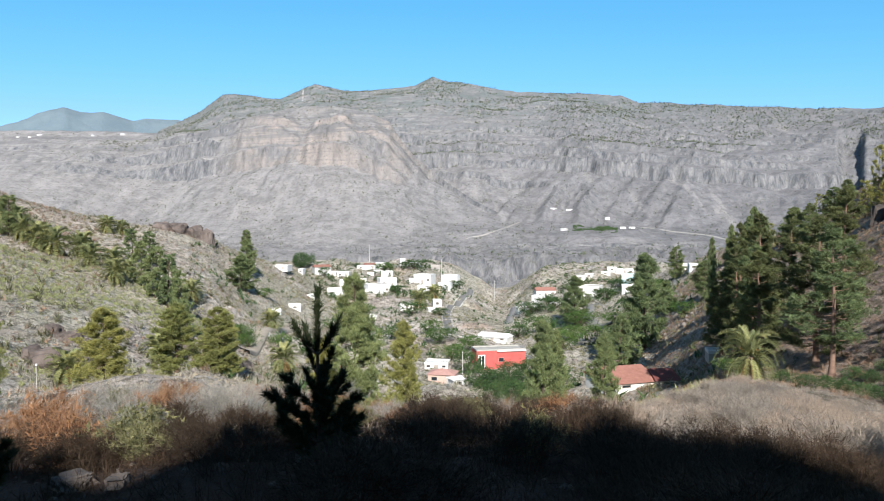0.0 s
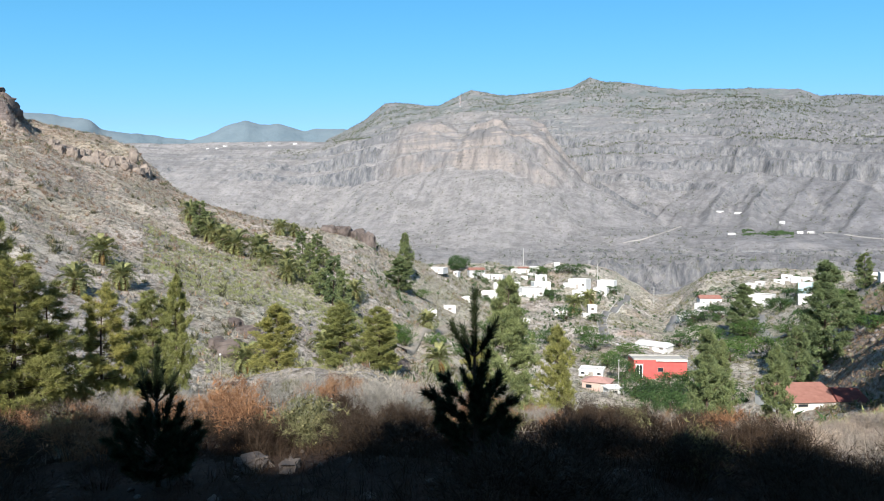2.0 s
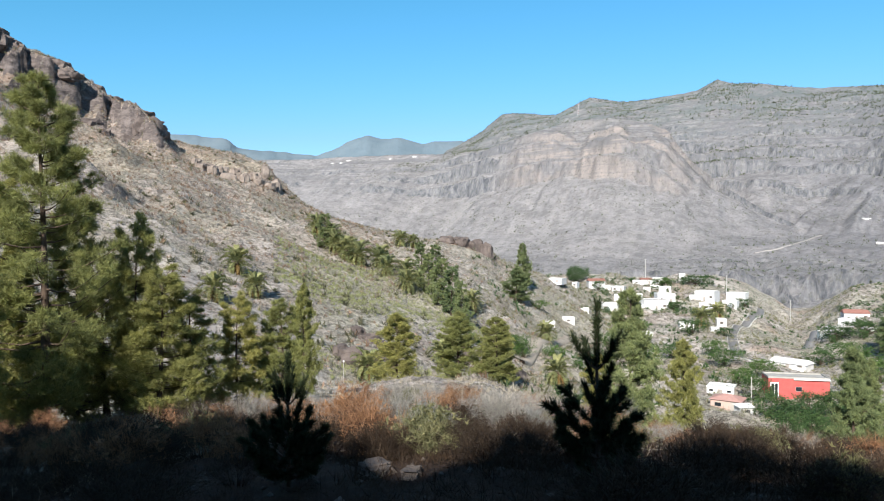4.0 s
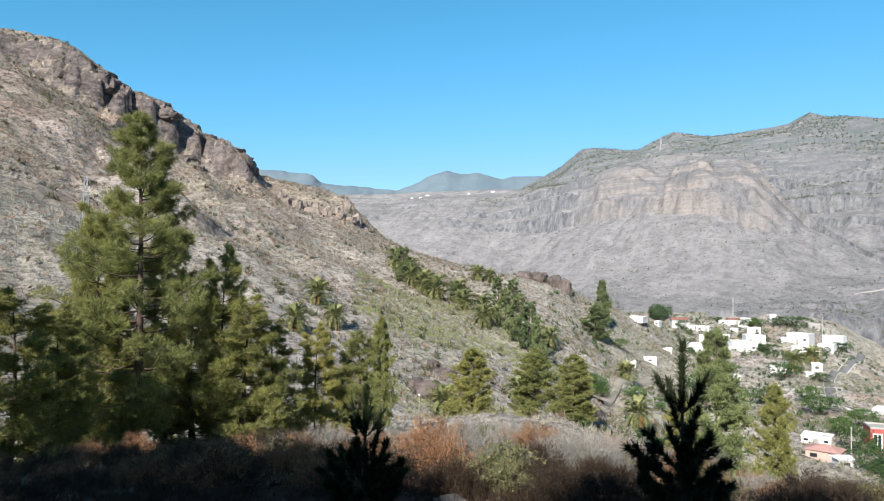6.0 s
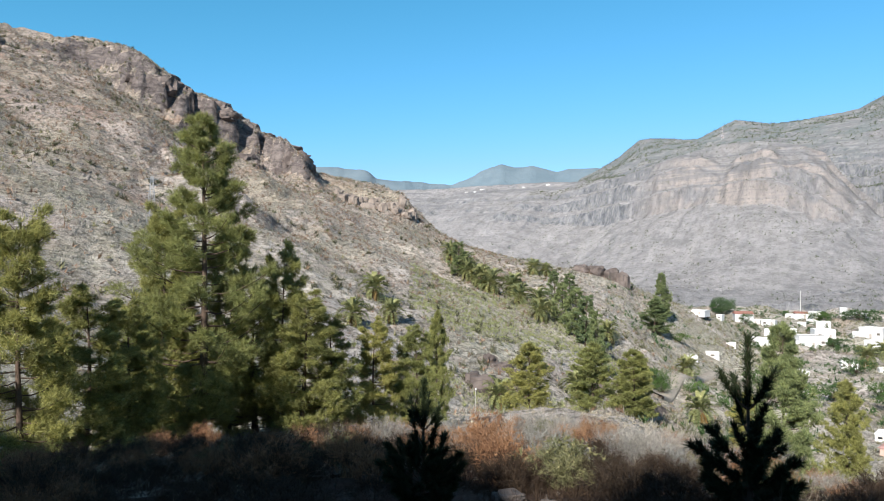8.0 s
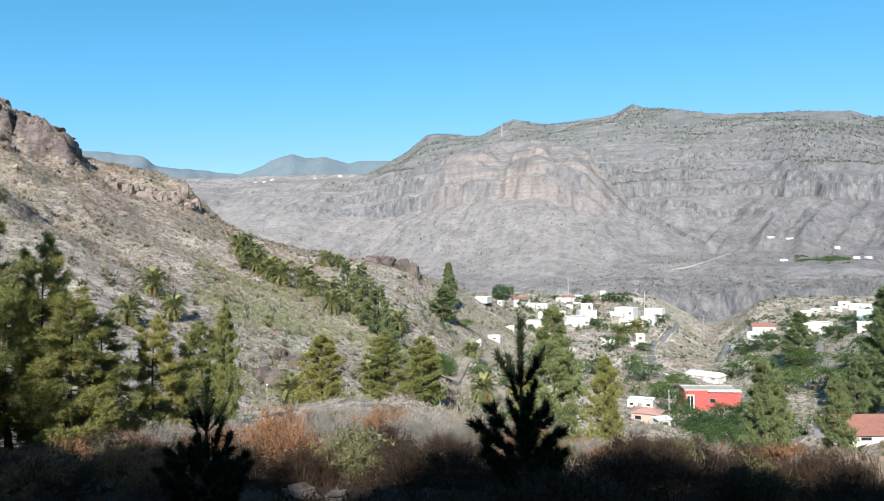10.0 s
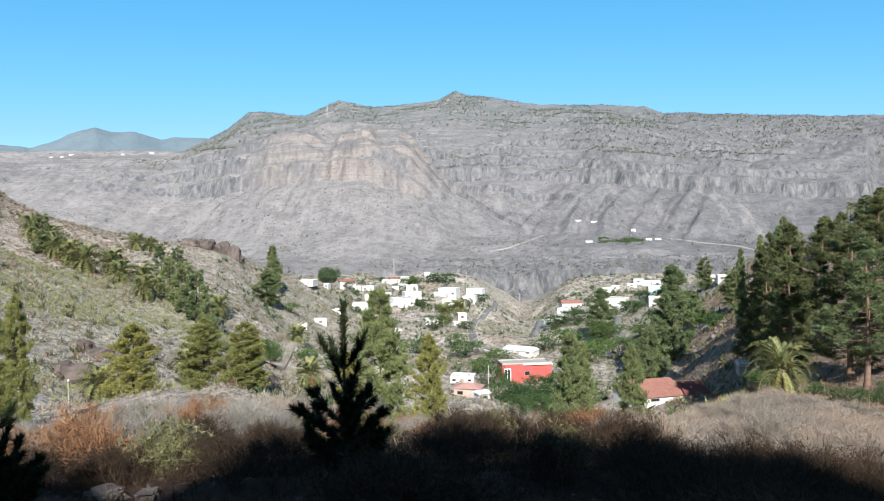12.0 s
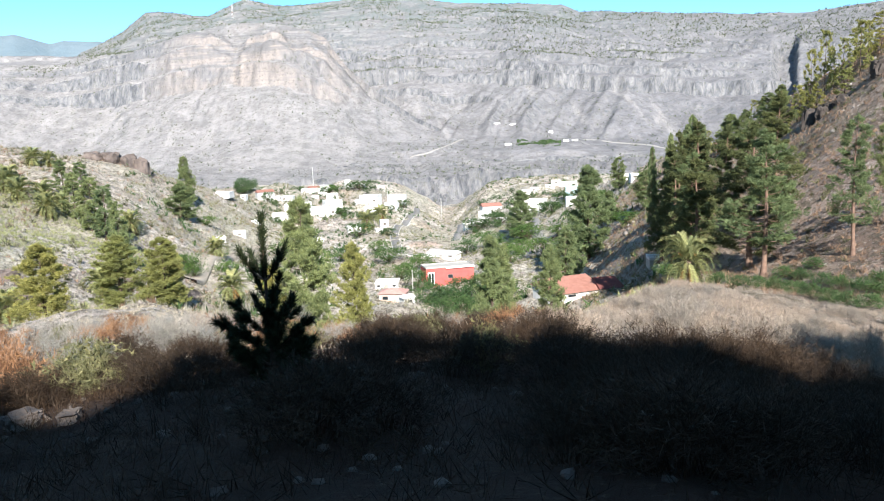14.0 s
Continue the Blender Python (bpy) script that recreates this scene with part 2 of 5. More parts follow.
    plateau = plateau + 18 * (ribs(x / 170, y / 300, 5, 91) - 0.6) * np.clip((r - 1000) / 500, 0, 1) * np.clip((crest_m + 50 - r) / 600, 0.15, 1)

    # ridges far off, whose haze lies only in their colour
    el_f = eased(az, (-80, -60, -44, -42, -40.8, -39.4, -38.8, -36.2, -32.7, -31.3, -30.2, -29.1, -28.4, -27.4, -26.6, -25.9, -23.9, -22.8, -20.9, -10), (8.7, 8.7, 8.3, 8.25, 8.2, 8.05, 7.4, 7.25, 6.97, 7.36, 8.1, 8.45, 8.74, 8.42, 8.4, 8.52, 8.0, 8.25, 8.28, 6), 0.2)
    el_f = el_f + 0.05 * wavy(az * 1.6, az * 0 + 3, 103)
    ridge = flank(r, 2500.0, 4300 + 0 * r, 0.0, rise(el_f, 4300.0), (0, 0.6, 0.85, 1), (0, 0.3, 0.75, 1), 0.2) + 40 * (ribs(x / 420, y / 420, 5, 101) - 0.6) * np.clip((4350 - r) / 700, 0.1, 1)
    land = np.maximum.reduce([base, hill, slope, bank])
    return np.where(r > 560, np.maximum.reduce([land, dome, plateau, np.where(r > 2500, ridge, -9999.0)]), land)


def spot(az, r, sink=0.0):
    """The place on the ground in the direction az (degrees, to the right of straight ahead) at r metres."""
    x, y = r * math.sin(radians(az)), r * math.cos(radians(az))
    return Vector((x, y, float(height(x, y)) - sink))

# ---- materials ----
def shader(name, rough_value=0.9, metal=0.0):
    m = bpy.data.materials.new(name)
    m.use_nodes = True
    bsdf = m.node_tree.nodes["Principled BSDF"]
    bsdf.inputs["Roughness"].default_value = rough_value
    bsdf.inputs["Metallic"].default_value = metal
    bsdf.inputs["Specular IOR Level"].default_value = 0.25
    return m, m.node_tree, bsdf


def ramp(tree, source, stops):
    n = tree.nodes.new("ShaderNodeValToRGB")
    e = n.color_ramp.elements
    while len(e) < len(stops):
        e.new(0.5)
    for k, (p, c) in enumerate(stops):
        e[k].position, e[k].color = p, (*c, 1) if len(c) == 3 else c
    tree.links.new(source, n.inputs["Fac"])
    return n.outputs["Color"]


def grain(tree, scale, detail=6.0, rough_value=0.6, vector=None, distort=0.0):
    n = tree.nodes.new("ShaderNodeTexNoise")
    n.inputs["Scale"].default_value, n.inputs["Detail"].default_value = scale, detail
    n.inputs["Roughness"].default_value, n.inputs["Distortion"].default_value = rough_value, distort
    if vector is not None:
        tree.links.new(vector, n.inputs["Vector"])
    return n.outputs["Fac"]


def mixed(tree, fac, a, b, how="MIX"):
    n = tree.nodes.new("ShaderNodeMix")
    n.data_type, n.blend_type = "RGBA", how
    for sock, value in ((n.inputs["Factor"], fac), (n.inputs["A"], a), (n.inputs["B"], b)):
        if isinstance(value, bpy.types.NodeSocket):
            tree.links.new(value, sock)
        else:
            sock.default_value = value if isinstance(value, float) else (*value, 1)
    return n.outputs["Result"]


def bump(tree, bsdf, source, strength, distance):
    """Relief; a second call lies on top of the first."""
    n = tree.nodes.new("ShaderNodeBump")
    if bsdf.inputs["Normal"].links:
        tree.links.new(bsdf.inputs["Normal"].links[0].from_socket, n.inputs["Normal"])
    n.inputs["Strength"].default_value, n.inputs["Distance"].default_value = strength, distance
    tree.links.new(source, n.inputs["Height"])
    tree.links.new(n.outputs["Normal"], bsdf.inputs["Normal"])


def place_vector(tree, scale=(1, 1, 1)):
    g = tree.nodes.new("ShaderNodeNewGeometry")
    m = tree.nodes.new("ShaderNodeMapping")
    m.inputs["Scale"].default_value = scale
    tree.links.new(g.outputs["Position"], m.inputs["Vector"])
    return m.outputs["Vector"]


def flatness(tree, low, high):
    """0 on cliffs, 1 on gentle ground, by the true slope of the surface."""
    g = tree.nodes.new("ShaderNodeNewGeometry")
    s = tree.nodes.new("ShaderNodeSeparateXYZ")
    tree.links.new(g.outputs["True Normal"], s.inputs["Vector"])
    r = tree.nodes.new("ShaderNodeMapRange")
    r.inputs["From Min"].default_value, r.inputs["From Max"].default_value = low, high
    tree.links.new(s.outputs["Z"], r.inputs["Value"])
    return r.outputs["Result"]


def ground_material():
    m, t, b = shader("dry_ground", 0.95)
    p = place_vector(t)
    soil = ramp(t, grain(t, 0.07, 9, 0.7, p), [(0.36, (0.27, 0.215, 0.184)), (0.5, (0.4, 0.343, 0.303)), (0.62, (0.52, 0.455, 0.405))])
    weeds = ramp(t, grain(t, 0.9, 8, 0.75, p), [(0.35, (0.18, 0.175, 0.105)), (0.6, (0.36, 0.35, 0.24))])
    col = mixed(t, ramp(t, grain(t, 0.022, 6, 0.65, p), [(0.42, (0, 0, 0)), (0.6, (0.48, 0.48, 0.48))]), soil, weeds)
    bare = ramp(t, grain(t, 0.03, 4, 0.6, place_vector(t, (1, 1.3, 0.7))), [(0.6, (0, 0, 0)), (0.68, (0.7, 0.7, 0.7))])
    col = mixed(t, bare, col, (0.33, 0.225, 0.17))
    across = t.nodes.new("ShaderNodeSeparateXYZ")
    t.links.new(p, across.inputs["Vector"])
    west = t.nodes.new("ShaderNodeMapRange")
    west.inputs["From Min"].default_value, west.inputs["From Max"].default_value = -70.0, -230.0
    t.links.new(across.outputs["X"], west.inputs["Value"])
    col = mixed(t, 1.0, col, mixed(t, west.outputs["Result"], (1.12, 1.165, 1.185), (0.98, 0.9, 0.86)), "MULTIPLY")
    # reddish earth on the pine slope, east of a line through the valley head
    lean = t.nodes.new("ShaderNodeMath")
    lean.operation = "MULTIPLY_ADD"
    lean.inputs[1].default_value = -0.34
    t.links.new(across.outputs["Y"], lean.inputs[0])
    t.links.new(across.outputs["X"], lean.inputs[2])
    east = t.nodes.new("ShaderNodeMapRange")
    east.inputs["From Min"].default_value, east.inputs["From Max"].default_value = -4.0, 14.0
    t.links.new(lean.outputs["Value"], east.inputs["Value"])
    col = mixed(t, 1.0, col, mixed(t, east.outputs["Result"], (1.0, 1.0, 1.0), (0.67, 0.57, 0.525)), "MULTIPLY")
    pale = ramp(t, grain(t, 1.6, 6, 0.85, p), [(0.55, (0, 0, 0)), (0.6, (0.8, 0.8, 0.8))])
    col = mixed(t, pale, col, (0.52, 0.48, 0.435))
    tuft = ramp(t, grain(t, 0.6, 7, 0.85, place_vector(t, (1.1, 0.9, 1.4))), [(0.44, (0.8, 0.8, 0.8)), (0.51, (0, 0, 0))])
    col = mixed(t, tuft, col, (0.115, 0.102, 0.076))
    rock = ramp(t, grain(t, 0.16, 9, 0.75, place_vector(t, (1, 1, 2.5))), [(0.38, (0.06, 0.05, 0.047)), (0.5, (0.135, 0.112, 0.104)), (0.64, (0.24, 0.202, 0.182))])
    col = mixed(t, flatness(t, 0.5, 0.7), rock, col)
    t.links.new(col, b.inputs["Base Color"])
    bump(t, b, grain(t, 0.11, 6, 0.65, p), 0.8, 5.0)
    bump(t, b, grain(t, 1.5, 9, 0.78, p), 1.0, 0.5)
    return m


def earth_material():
    """Volcanic soil with old leaf litter, its colour darkened to deepen the shade on the bank."""
    m, t, b = shader("shade_tinted_earth", 0.95)
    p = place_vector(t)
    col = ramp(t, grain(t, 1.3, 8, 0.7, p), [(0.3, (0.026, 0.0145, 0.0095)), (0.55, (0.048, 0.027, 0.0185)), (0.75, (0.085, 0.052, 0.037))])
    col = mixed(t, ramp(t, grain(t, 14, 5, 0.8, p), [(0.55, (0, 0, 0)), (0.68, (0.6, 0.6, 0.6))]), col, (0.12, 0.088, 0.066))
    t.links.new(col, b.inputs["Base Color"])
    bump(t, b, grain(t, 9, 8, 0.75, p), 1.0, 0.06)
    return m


def altitude(tree, low, high):
    g = tree.nodes.new("ShaderNodeNewGeometry")
    s = tree.nodes.new("ShaderNodeSeparateXYZ")
    tree.links.new(g.outputs["Position"], s.inputs["Vector"])
    r = tree.nodes.new("ShaderNodeMapRange")
    r.inputs["From Min"].default_value, r.inputs["From Max"].default_value = low, high
    tree.links.new(s.outputs["Z"], r.inputs["Value"])
    return r.outputs["Result"]


def mountain_material():
    m, t, b = shader("volcanic_rock", 0.95)
    p = place_vector(t)
    # distance haze is put into these rock colours: paler, bluer, lower in contrast
    scree = ramp(t, grain(t, 0.012, 10, 0.72, place_vector(t, (1, 0.4, 0.6))), [(0.34, (0.3, 0.282, 0.272)), (0.5, (0.352, 0.331, 0.317)), (0.66, (0.402, 0.376, 0.358))])
    gravel = ramp(t, grain(t, 0.05, 8, 0.8, p), [(0.4, (0.72, 0.72, 0.72)), (0.58, (1.12, 1.11, 1.1))])
    col = mixed(t, 1.0, scree, gravel, "MULTIPLY")
    # the plateau to the east is a darker basalt than the massif in front of it, blued here for haze
    across = t.nodes.new("ShaderNodeSeparateXYZ")
    t.links.new(p, across.inputs["Vector"])
    east = t.nodes.new("ShaderNodeMapRange")
    east.inputs["From Min"].default_value, east.inputs["From Max"].default_value = -150.0, 420.0
    t.links.new(across.outputs["X"], east.inputs["Value"])
    col = mixed(t, 1.0, col, mixed(t, east.outputs["Result"], (0.785, 0.795, 0.825), (0.545, 0.57, 0.63)), "MULTIPLY")
    # runs of pale gravel straight down the slopes
    runs = ramp(t, grain(t, 1.0, 6, 0.6, place_vector(t, (0.032, 0.0035, 0.006)), 0.4), [(0.56, (0, 0, 0)), (0.66, (0.6, 0.6, 0.6))])
    col = mixed(t, runs, col, (0.33, 0.312, 0.302))
    basalt = ramp(t, grain(t, 1.0, 6, 0.75, place_vector(t, (0.11, 0.11, 0.014))), [(0.38, (0.085, 0.089, 0.1)), (0.5, (0.17, 0.17, 0.178)), (0.62, (0.255, 0.248, 0.246))])
    ochre = ramp(t, grain(t, 1.0, 7, 0.75, place_vector(t, (0.06, 0.06, 0.016))), [(0.36, (0.2, 0.178, 0.168)), (0.47, (0.268, 0.238, 0.222)), (0.62, (0.345, 0.293, 0.264))])
    near = t.nodes.new("ShaderNodeVectorMath")
    near.operation = "DISTANCE"
    near.inputs[1].default_value = (-225, 1330, 180)
    t.links.new(p, near.inputs[0])
    reach = t.nodes.new("ShaderNodeMapRange")
    reach.inputs["From Min"].default_value, reach.inputs["From Max"].default_value = 250.0, 120.0
    t.links.new(near.outputs["Value"], reach.inputs["Value"])
    where = mixed(t, 1.0, reach.outputs["Result"], ramp(t, grain(t, 0.008, 5, 0.6, p), [(0.4, (0.25, 0.25, 0.25)), (0.5, (1, 1, 1))]), "MULTIPLY")
    cliff = mixed(t, where, basalt, ochre)
    col = mixed(t, flatness(t, 0.62, 0.84), cliff, col)
    # thin level beds of darker rock high on the plateau
    beds = ramp(t, grain(t, 1.0, 5, 0.7, place_vector(t, (0.005, 0.005, 0.12))), [(0.44, (0.8, 0.8, 0.8)), (0.51, (0, 0, 0))])
    col = mixed(t, mixed(t, 1.0, beds, ramp(t, altitude(t, 80, 200), [(0.0, (0.0, 0.0, 0.0)), (1.0, (1, 1, 1))]), "MULTIPLY"), col, (0.165, 0.163, 0.17))
    green = mixed(t, 1.0, ramp(t, altitude(t, 215, 360), [(0.0, (0.04, 0.04, 0.04)), (1.0, (0.9, 0.9, 0.9))]), ramp(t, grain(t, 0.02, 7, 0.75, p), [(0.4, (0, 0, 0)), (0.6, (1, 1, 1))]), "MULTIPLY")
    col = mixed(t, green, col, (0.14, 0.163, 0.16))
    dots = ramp(t, grain(t, 0.16, 4, 0.9, p), [(0.55, (0, 0, 0)), (0.62, (0.7, 0.7, 0.7))])
    col = mixed(t, dots, col, (0.125, 0.125, 0.1))
    t.links.new(col, b.inputs["Base Color"])
    bump(t, b, grain(t, 0.03, 12, 0.75, place_vector(t, (1, 0.6, 0.8))), 0.55, 10.0)
    bump(t, b, grain(t, 0.14, 6, 0.8, p), 0.7, 4.0)
    return m


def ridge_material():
    m, t, b = shader("hazed_ridge_rock", 1.0)
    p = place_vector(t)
    # distance haze painted into the rock as a blue-grey tone
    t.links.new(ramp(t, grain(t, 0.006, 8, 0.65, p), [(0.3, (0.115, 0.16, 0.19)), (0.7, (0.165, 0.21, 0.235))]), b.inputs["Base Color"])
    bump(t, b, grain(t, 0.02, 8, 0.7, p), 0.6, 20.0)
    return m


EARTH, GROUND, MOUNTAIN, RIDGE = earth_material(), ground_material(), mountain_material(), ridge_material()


# ---- ground ----
def sheet(name, radii, angles, material, label, category):
    """A ring of the land between two distances, as a grid of directions and distances."""
    a, r = np.meshgrid(np.radians(angles), radii, indexing="ij")
    x, y = r * np.sin(a), r * np.cos(a)
    verts = np.stack([x, y, height(x, y)], -1).reshape(-1, 3)
    n, k = len(angles), len(radii)
    i, j = np.meshgrid(np.arange(n - 1), np.arange(k - 1), indexing="ij")
    a0 = (i * k + j).ravel()
    faces = np.stack([a0, a0 + 1, a0 + k + 1, a0 + k], -1)
    me = bpy.data.meshes.new(name)
    me.vertices.add(len(verts))
    me.vertices.foreach_set("co", verts.astype(np.float32).ravel())
    me.loops.add(faces.size)
    me.loops.foreach_set("vertex_index", faces.ravel().astype(np.int32))
    me.polygons.add(len(faces))
    me.polygons.foreach_set("loop_start", np.arange(0, faces.size, 4, dtype=np.int32))
    me.polygons.foreach_set("use_smooth", np.ones(len(faces), dtype=bool))
    me.update(calc_edges=True)
    me.materials.append(material)
    return tagged(new(name, me), label, category, kind="structure")


BACK = [180.0]
ANGLES = np.concatenate([np.arange(-180, -68, 2.0), np.arange(-68, 41, 0.24), np.arange(41, 180, 2.0), BACK])
WIDE = np.concatenate([np.arange(-180, -68, 4.0), np.arange(-68, 41, 0.15), np.arange(41, 180, 4.0), BACK])
BANK = np.concatenate([[0.02], np.geomspace(0.6, 12, 46)])
NEAR = np.concatenate([np.geomspace(12, 60, 58), np.geomspace(60, 560, 240)[1:]])
MIDDLE = np.concatenate([np.geomspace(560, 900, 44), np.geomspace(900, 2420, 330)[1:]])
FAR = np.geomspace(2420, 4960, 44)
sheet("bank", BANK, ANGLES, EARTH, "stony earth of the near bank with litter, shade tinted into its colour", "ground")
sheet("ground", NEAR, ANGLES, GROUND, "dry stony valley slopes with weeds and bare earth", "ground")
sheet("mountain", MIDDLE, WIDE, MOUNTAIN, "grey volcanic mountain with banded cliffs and scree", "mountain")
sheet("distant_ridge", FAR, WIDE, RIDGE, "far mountain ridges with blue haze painted into their colour", "mountain")


# ---- builders ----
def plain(name, low, high, scale=3.0, rough_value=0.85, bumps=0.0, metal=0.0):
    """A surface whose colour wanders between two tones, with a finer grain on top."""
    m, t, b = shader(name, rough_value, metal)
    c = t.nodes.new("ShaderNodeTexCoord").outputs["Object"]
    big = ramp(t, grain(t, scale, 6, 0.65, c), [(0.3, low), (0.7, high)])
    info = t.nodes.new("ShaderNodeObjectInfo")
    v = t.nodes.new("ShaderNodeMapRange")
    v.inputs["To Min"].default_value, v.inputs["To Max"].default_value = 0.85, 1.12
    t.links.new(info.outputs["Random"], v.inputs["Value"])
    t.links.new(mixed(t, 1.0, big, v.outputs["Result"], "MULTIPLY"), b.inputs["Base Color"])
    if bumps:
        bump(t, b, grain(t, scale * 6, 5, 0.7, c), 0.6, bumps)
    return m


def foliage(name, dark, light, through_light=0.25, scale=1.2):
    """Needles, leaves and twigs: every blade a little different, thin enough to let light through."""
    m, t, b = shader(name, 0.7)
    g = t.nodes.new("ShaderNodeNewGeometry")
    c = t.nodes.new("ShaderNodeTexCoord").outputs["Object"]
    col = ramp(t, g.outputs["Random Per Island"], [(0.0, dark), (1.0, light)])
    clump = ramp(t, grain(t, scale, 3, 0.6, c), [(0.35, (0.72, 0.72, 0.72)), (0.65, (1.15, 1.12, 1.0))])
    col = mixed(t, 1.0, col, clump, "MULTIPLY")
    info = t.nodes.new("ShaderNodeObjectInfo")
    v = ramp(t, info.outputs["Random"], [(0.0, (0.8, 0.86, 0.85)), (1.0, (1.15, 1.1, 1.0))])
    col = mixed(t, 1.0, col, v, "MULTIPLY")
    t.links.new(col, b.inputs["Base Color"])
    if through_light:
        tr = t.nodes.new("ShaderNodeBsdfTranslucent")
        t.links.new(col, tr.inputs["Color"])
        mx = t.nodes.new("ShaderNodeMixShader")
        mx.inputs["Fac"].default_value = through_light
        t.links.new(b.outputs["BSDF"], mx.inputs[1])
        t.links.new(tr.outputs["BSDF"], mx.inputs[2])
        t.links.new(mx.outputs["Shader"], t.nodes["Material Output"].inputs["Surface"])
    return m


BARK = plain("pine_bark", (0.06, 0.042, 0.032), (0.14, 0.1, 0.075), 2.5, 0.95, 0.03)
PINE_RED = plain("red_brown_pine_bark", (0.13, 0.08, 0.06), (0.27, 0.18, 0.135), 2.0, 0.95, 0.05)
NEEDLES = foliage("pine_needles", (0.17, 0.182, 0.062), (0.47, 0.462, 0.19), 0.4)
GREEN_NEEDLES = foliage("dark_pine_needles", (0.04, 0.058, 0.027), (0.165, 0.185, 0.085), 0.15)
MID_NEEDLES = foliage("green_pine_needles", (0.095, 0.132, 0.062), (0.29, 0.345, 0.175), 0.25)
# near-black green: the saplings' shade is put into the needle colour
SHADED_NEEDLES = foliage("shaded_sapling_needles", (0.016, 0.026, 0.012), (0.045, 0.062, 0.026), 0.05)
PALM_BARK = plain("palm_bark", (0.12, 0.09, 0.065), (0.25, 0.19, 0.14), 5, 0.95, 0.04)
FROND = foliage("palm_fronds", (0.17, 0.19, 0.085), (0.4, 0.41, 0.22), 0.3)
DRY_FROND = foliage("dry_palm_fronds", (0.16, 0.1, 0.045), (0.36, 0.24, 0.1))
LEAF = foliage("broad_leaves", (0.03, 0.07, 0.025), (0.085, 0.14, 0.055), 0.2)
BRIGHT_LEAF = foliage("orchard_leaves", (0.045, 0.1, 0.025), (0.12, 0.19, 0.06), 0.25)
RUST = foliage("rusty_dry_twigs", (0.17, 0.092, 0.058), (0.42, 0.232, 0.14), 0.15, 0.9)
PINK_TWIG = foliage("pinkish_dry_twigs", (0.2, 0.165, 0.15), (0.44, 0.375, 0.35), 0.1, 0.9)
GREY_TWIG = foliage("grey_dry_twigs", (0.16, 0.152, 0.155), (0.43, 0.41, 0.41), 0.1, 0.9)
OLIVE = foliage("olive_scrub", (0.095, 0.098, 0.05), (0.27, 0.26, 0.145), 0.15, 0.9)
SPURGE = foliage("spurge_leaves", (0.2, 0.215, 0.1), (0.4, 0.41, 0.22), 0.2)
BROWN_TWIG = foliage("brown_dry_scrub", (0.15, 0.098, 0.075), (0.34, 0.235, 0.185), 0.1, 0.9)
DARK_BUSH = foliage("dark_grey_green_bush", (0.065, 0.066, 0.042), (0.17, 0.165, 0.105), 0.15, 0.9)
PALE_SCRUB = foliage("pale_dry_scrub", (0.24, 0.215, 0.18), (0.5, 0.455, 0.395), 0.15, 0.4)
FAR_LEAF = foliage("far_pine_foliage", (0.07, 0.085, 0.06), (0.13, 0.145, 0.105), 0.0)
# brown twigs darkened in colour so that shrubs in shade read darker
SHADED_TWIG = foliage("shade_tinted_twigs", (0.022, 0.014, 0.01), (0.075, 0.05, 0.035), 0.05, 0.9)
STRAW = foliage("dry_grass", (0.22, 0.175, 0.145), (0.43, 0.36, 0.31), 0.25, 0.5)
# dry grass with the bank's shade put into its colour
SHADED_GRASS = foliage("shade_tinted_grass", (0.02, 0.0125, 0.008), (0.06, 0.038, 0.025), 0.05, 0.9)
FADED = plain("faded_roof_tile", (0.36, 0.2, 0.17), (0.45, 0.275, 0.24), 1.2, 0.9)
SHUTTER = plain("dark_shutter", (0.07, 0.06, 0.052), (0.17, 0.15, 0.13), 1.5, 0.8)
STONE = plain("weathered_stone", (0.14, 0.12, 0.108), (0.31, 0.278, 0.252), 1.6, 0.9, 0.03)
CLIFF = plain("weathered_cliff", (0.07, 0.056, 0.051), (0.2, 0.163, 0.145), 0.25, 0.95, 0.5)
SPUR = plain("pale_jointed_rock", (0.15, 0.12, 0.102), (0.34, 0.285, 0.24), 0.3, 0.95, 0.4)
LAVA = plain("dark_lava_rock", (0.03, 0.025, 0.023), (0.1, 0.085, 0.076), 0.6, 0.95, 0.15)
CRAG = plain("dark_crag", (0.07, 0.056, 0.05), (0.2, 0.166, 0.145), 0.5, 0.95, 0.2)
WHITE = plain("white_render", (0.56, 0.555, 0.54), (0.74, 0.735, 0.72), 0.35, 0.9)
CREAM = plain("cream_render", (0.5, 0.42, 0.3), (0.62, 0.53, 0.4), 0.5, 0.9)
REDWALL = plain("red_painted_wall", (0.42, 0.085, 0.08), (0.5, 0.125, 0.11), 0.5, 0.85)
PINK = plain("salmon_render", (0.46, 0.32, 0.27), (0.56, 0.4, 0.34), 0.5, 0.9)
BLUEWALL = plain("pale_blue_render", (0.42, 0.58, 0.62), (0.52, 0.68, 0.72), 0.5, 0.9)
GREYWALL = plain("bare_block_wall", (0.28, 0.26, 0.24), (0.4, 0.375, 0.35), 0.8, 0.95)
TILE = plain("clay_roof_tile", (0.24, 0.11, 0.085), (0.33, 0.165, 0.13), 1.2, 0.85)
DARKTILE = plain("maroon_roof_tile", (0.12, 0.04, 0.036), (0.17, 0.06, 0.052), 1.2, 0.8)
FLATROOF = plain("grey_flat_roof", (0.29, 0.28, 0.255), (0.4, 0.385, 0.36), 0.6, 0.9)
FRAME = plain("window_frame", (0.3, 0.27, 0.24), (0.42, 0.38, 0.34), 2, 0.6)
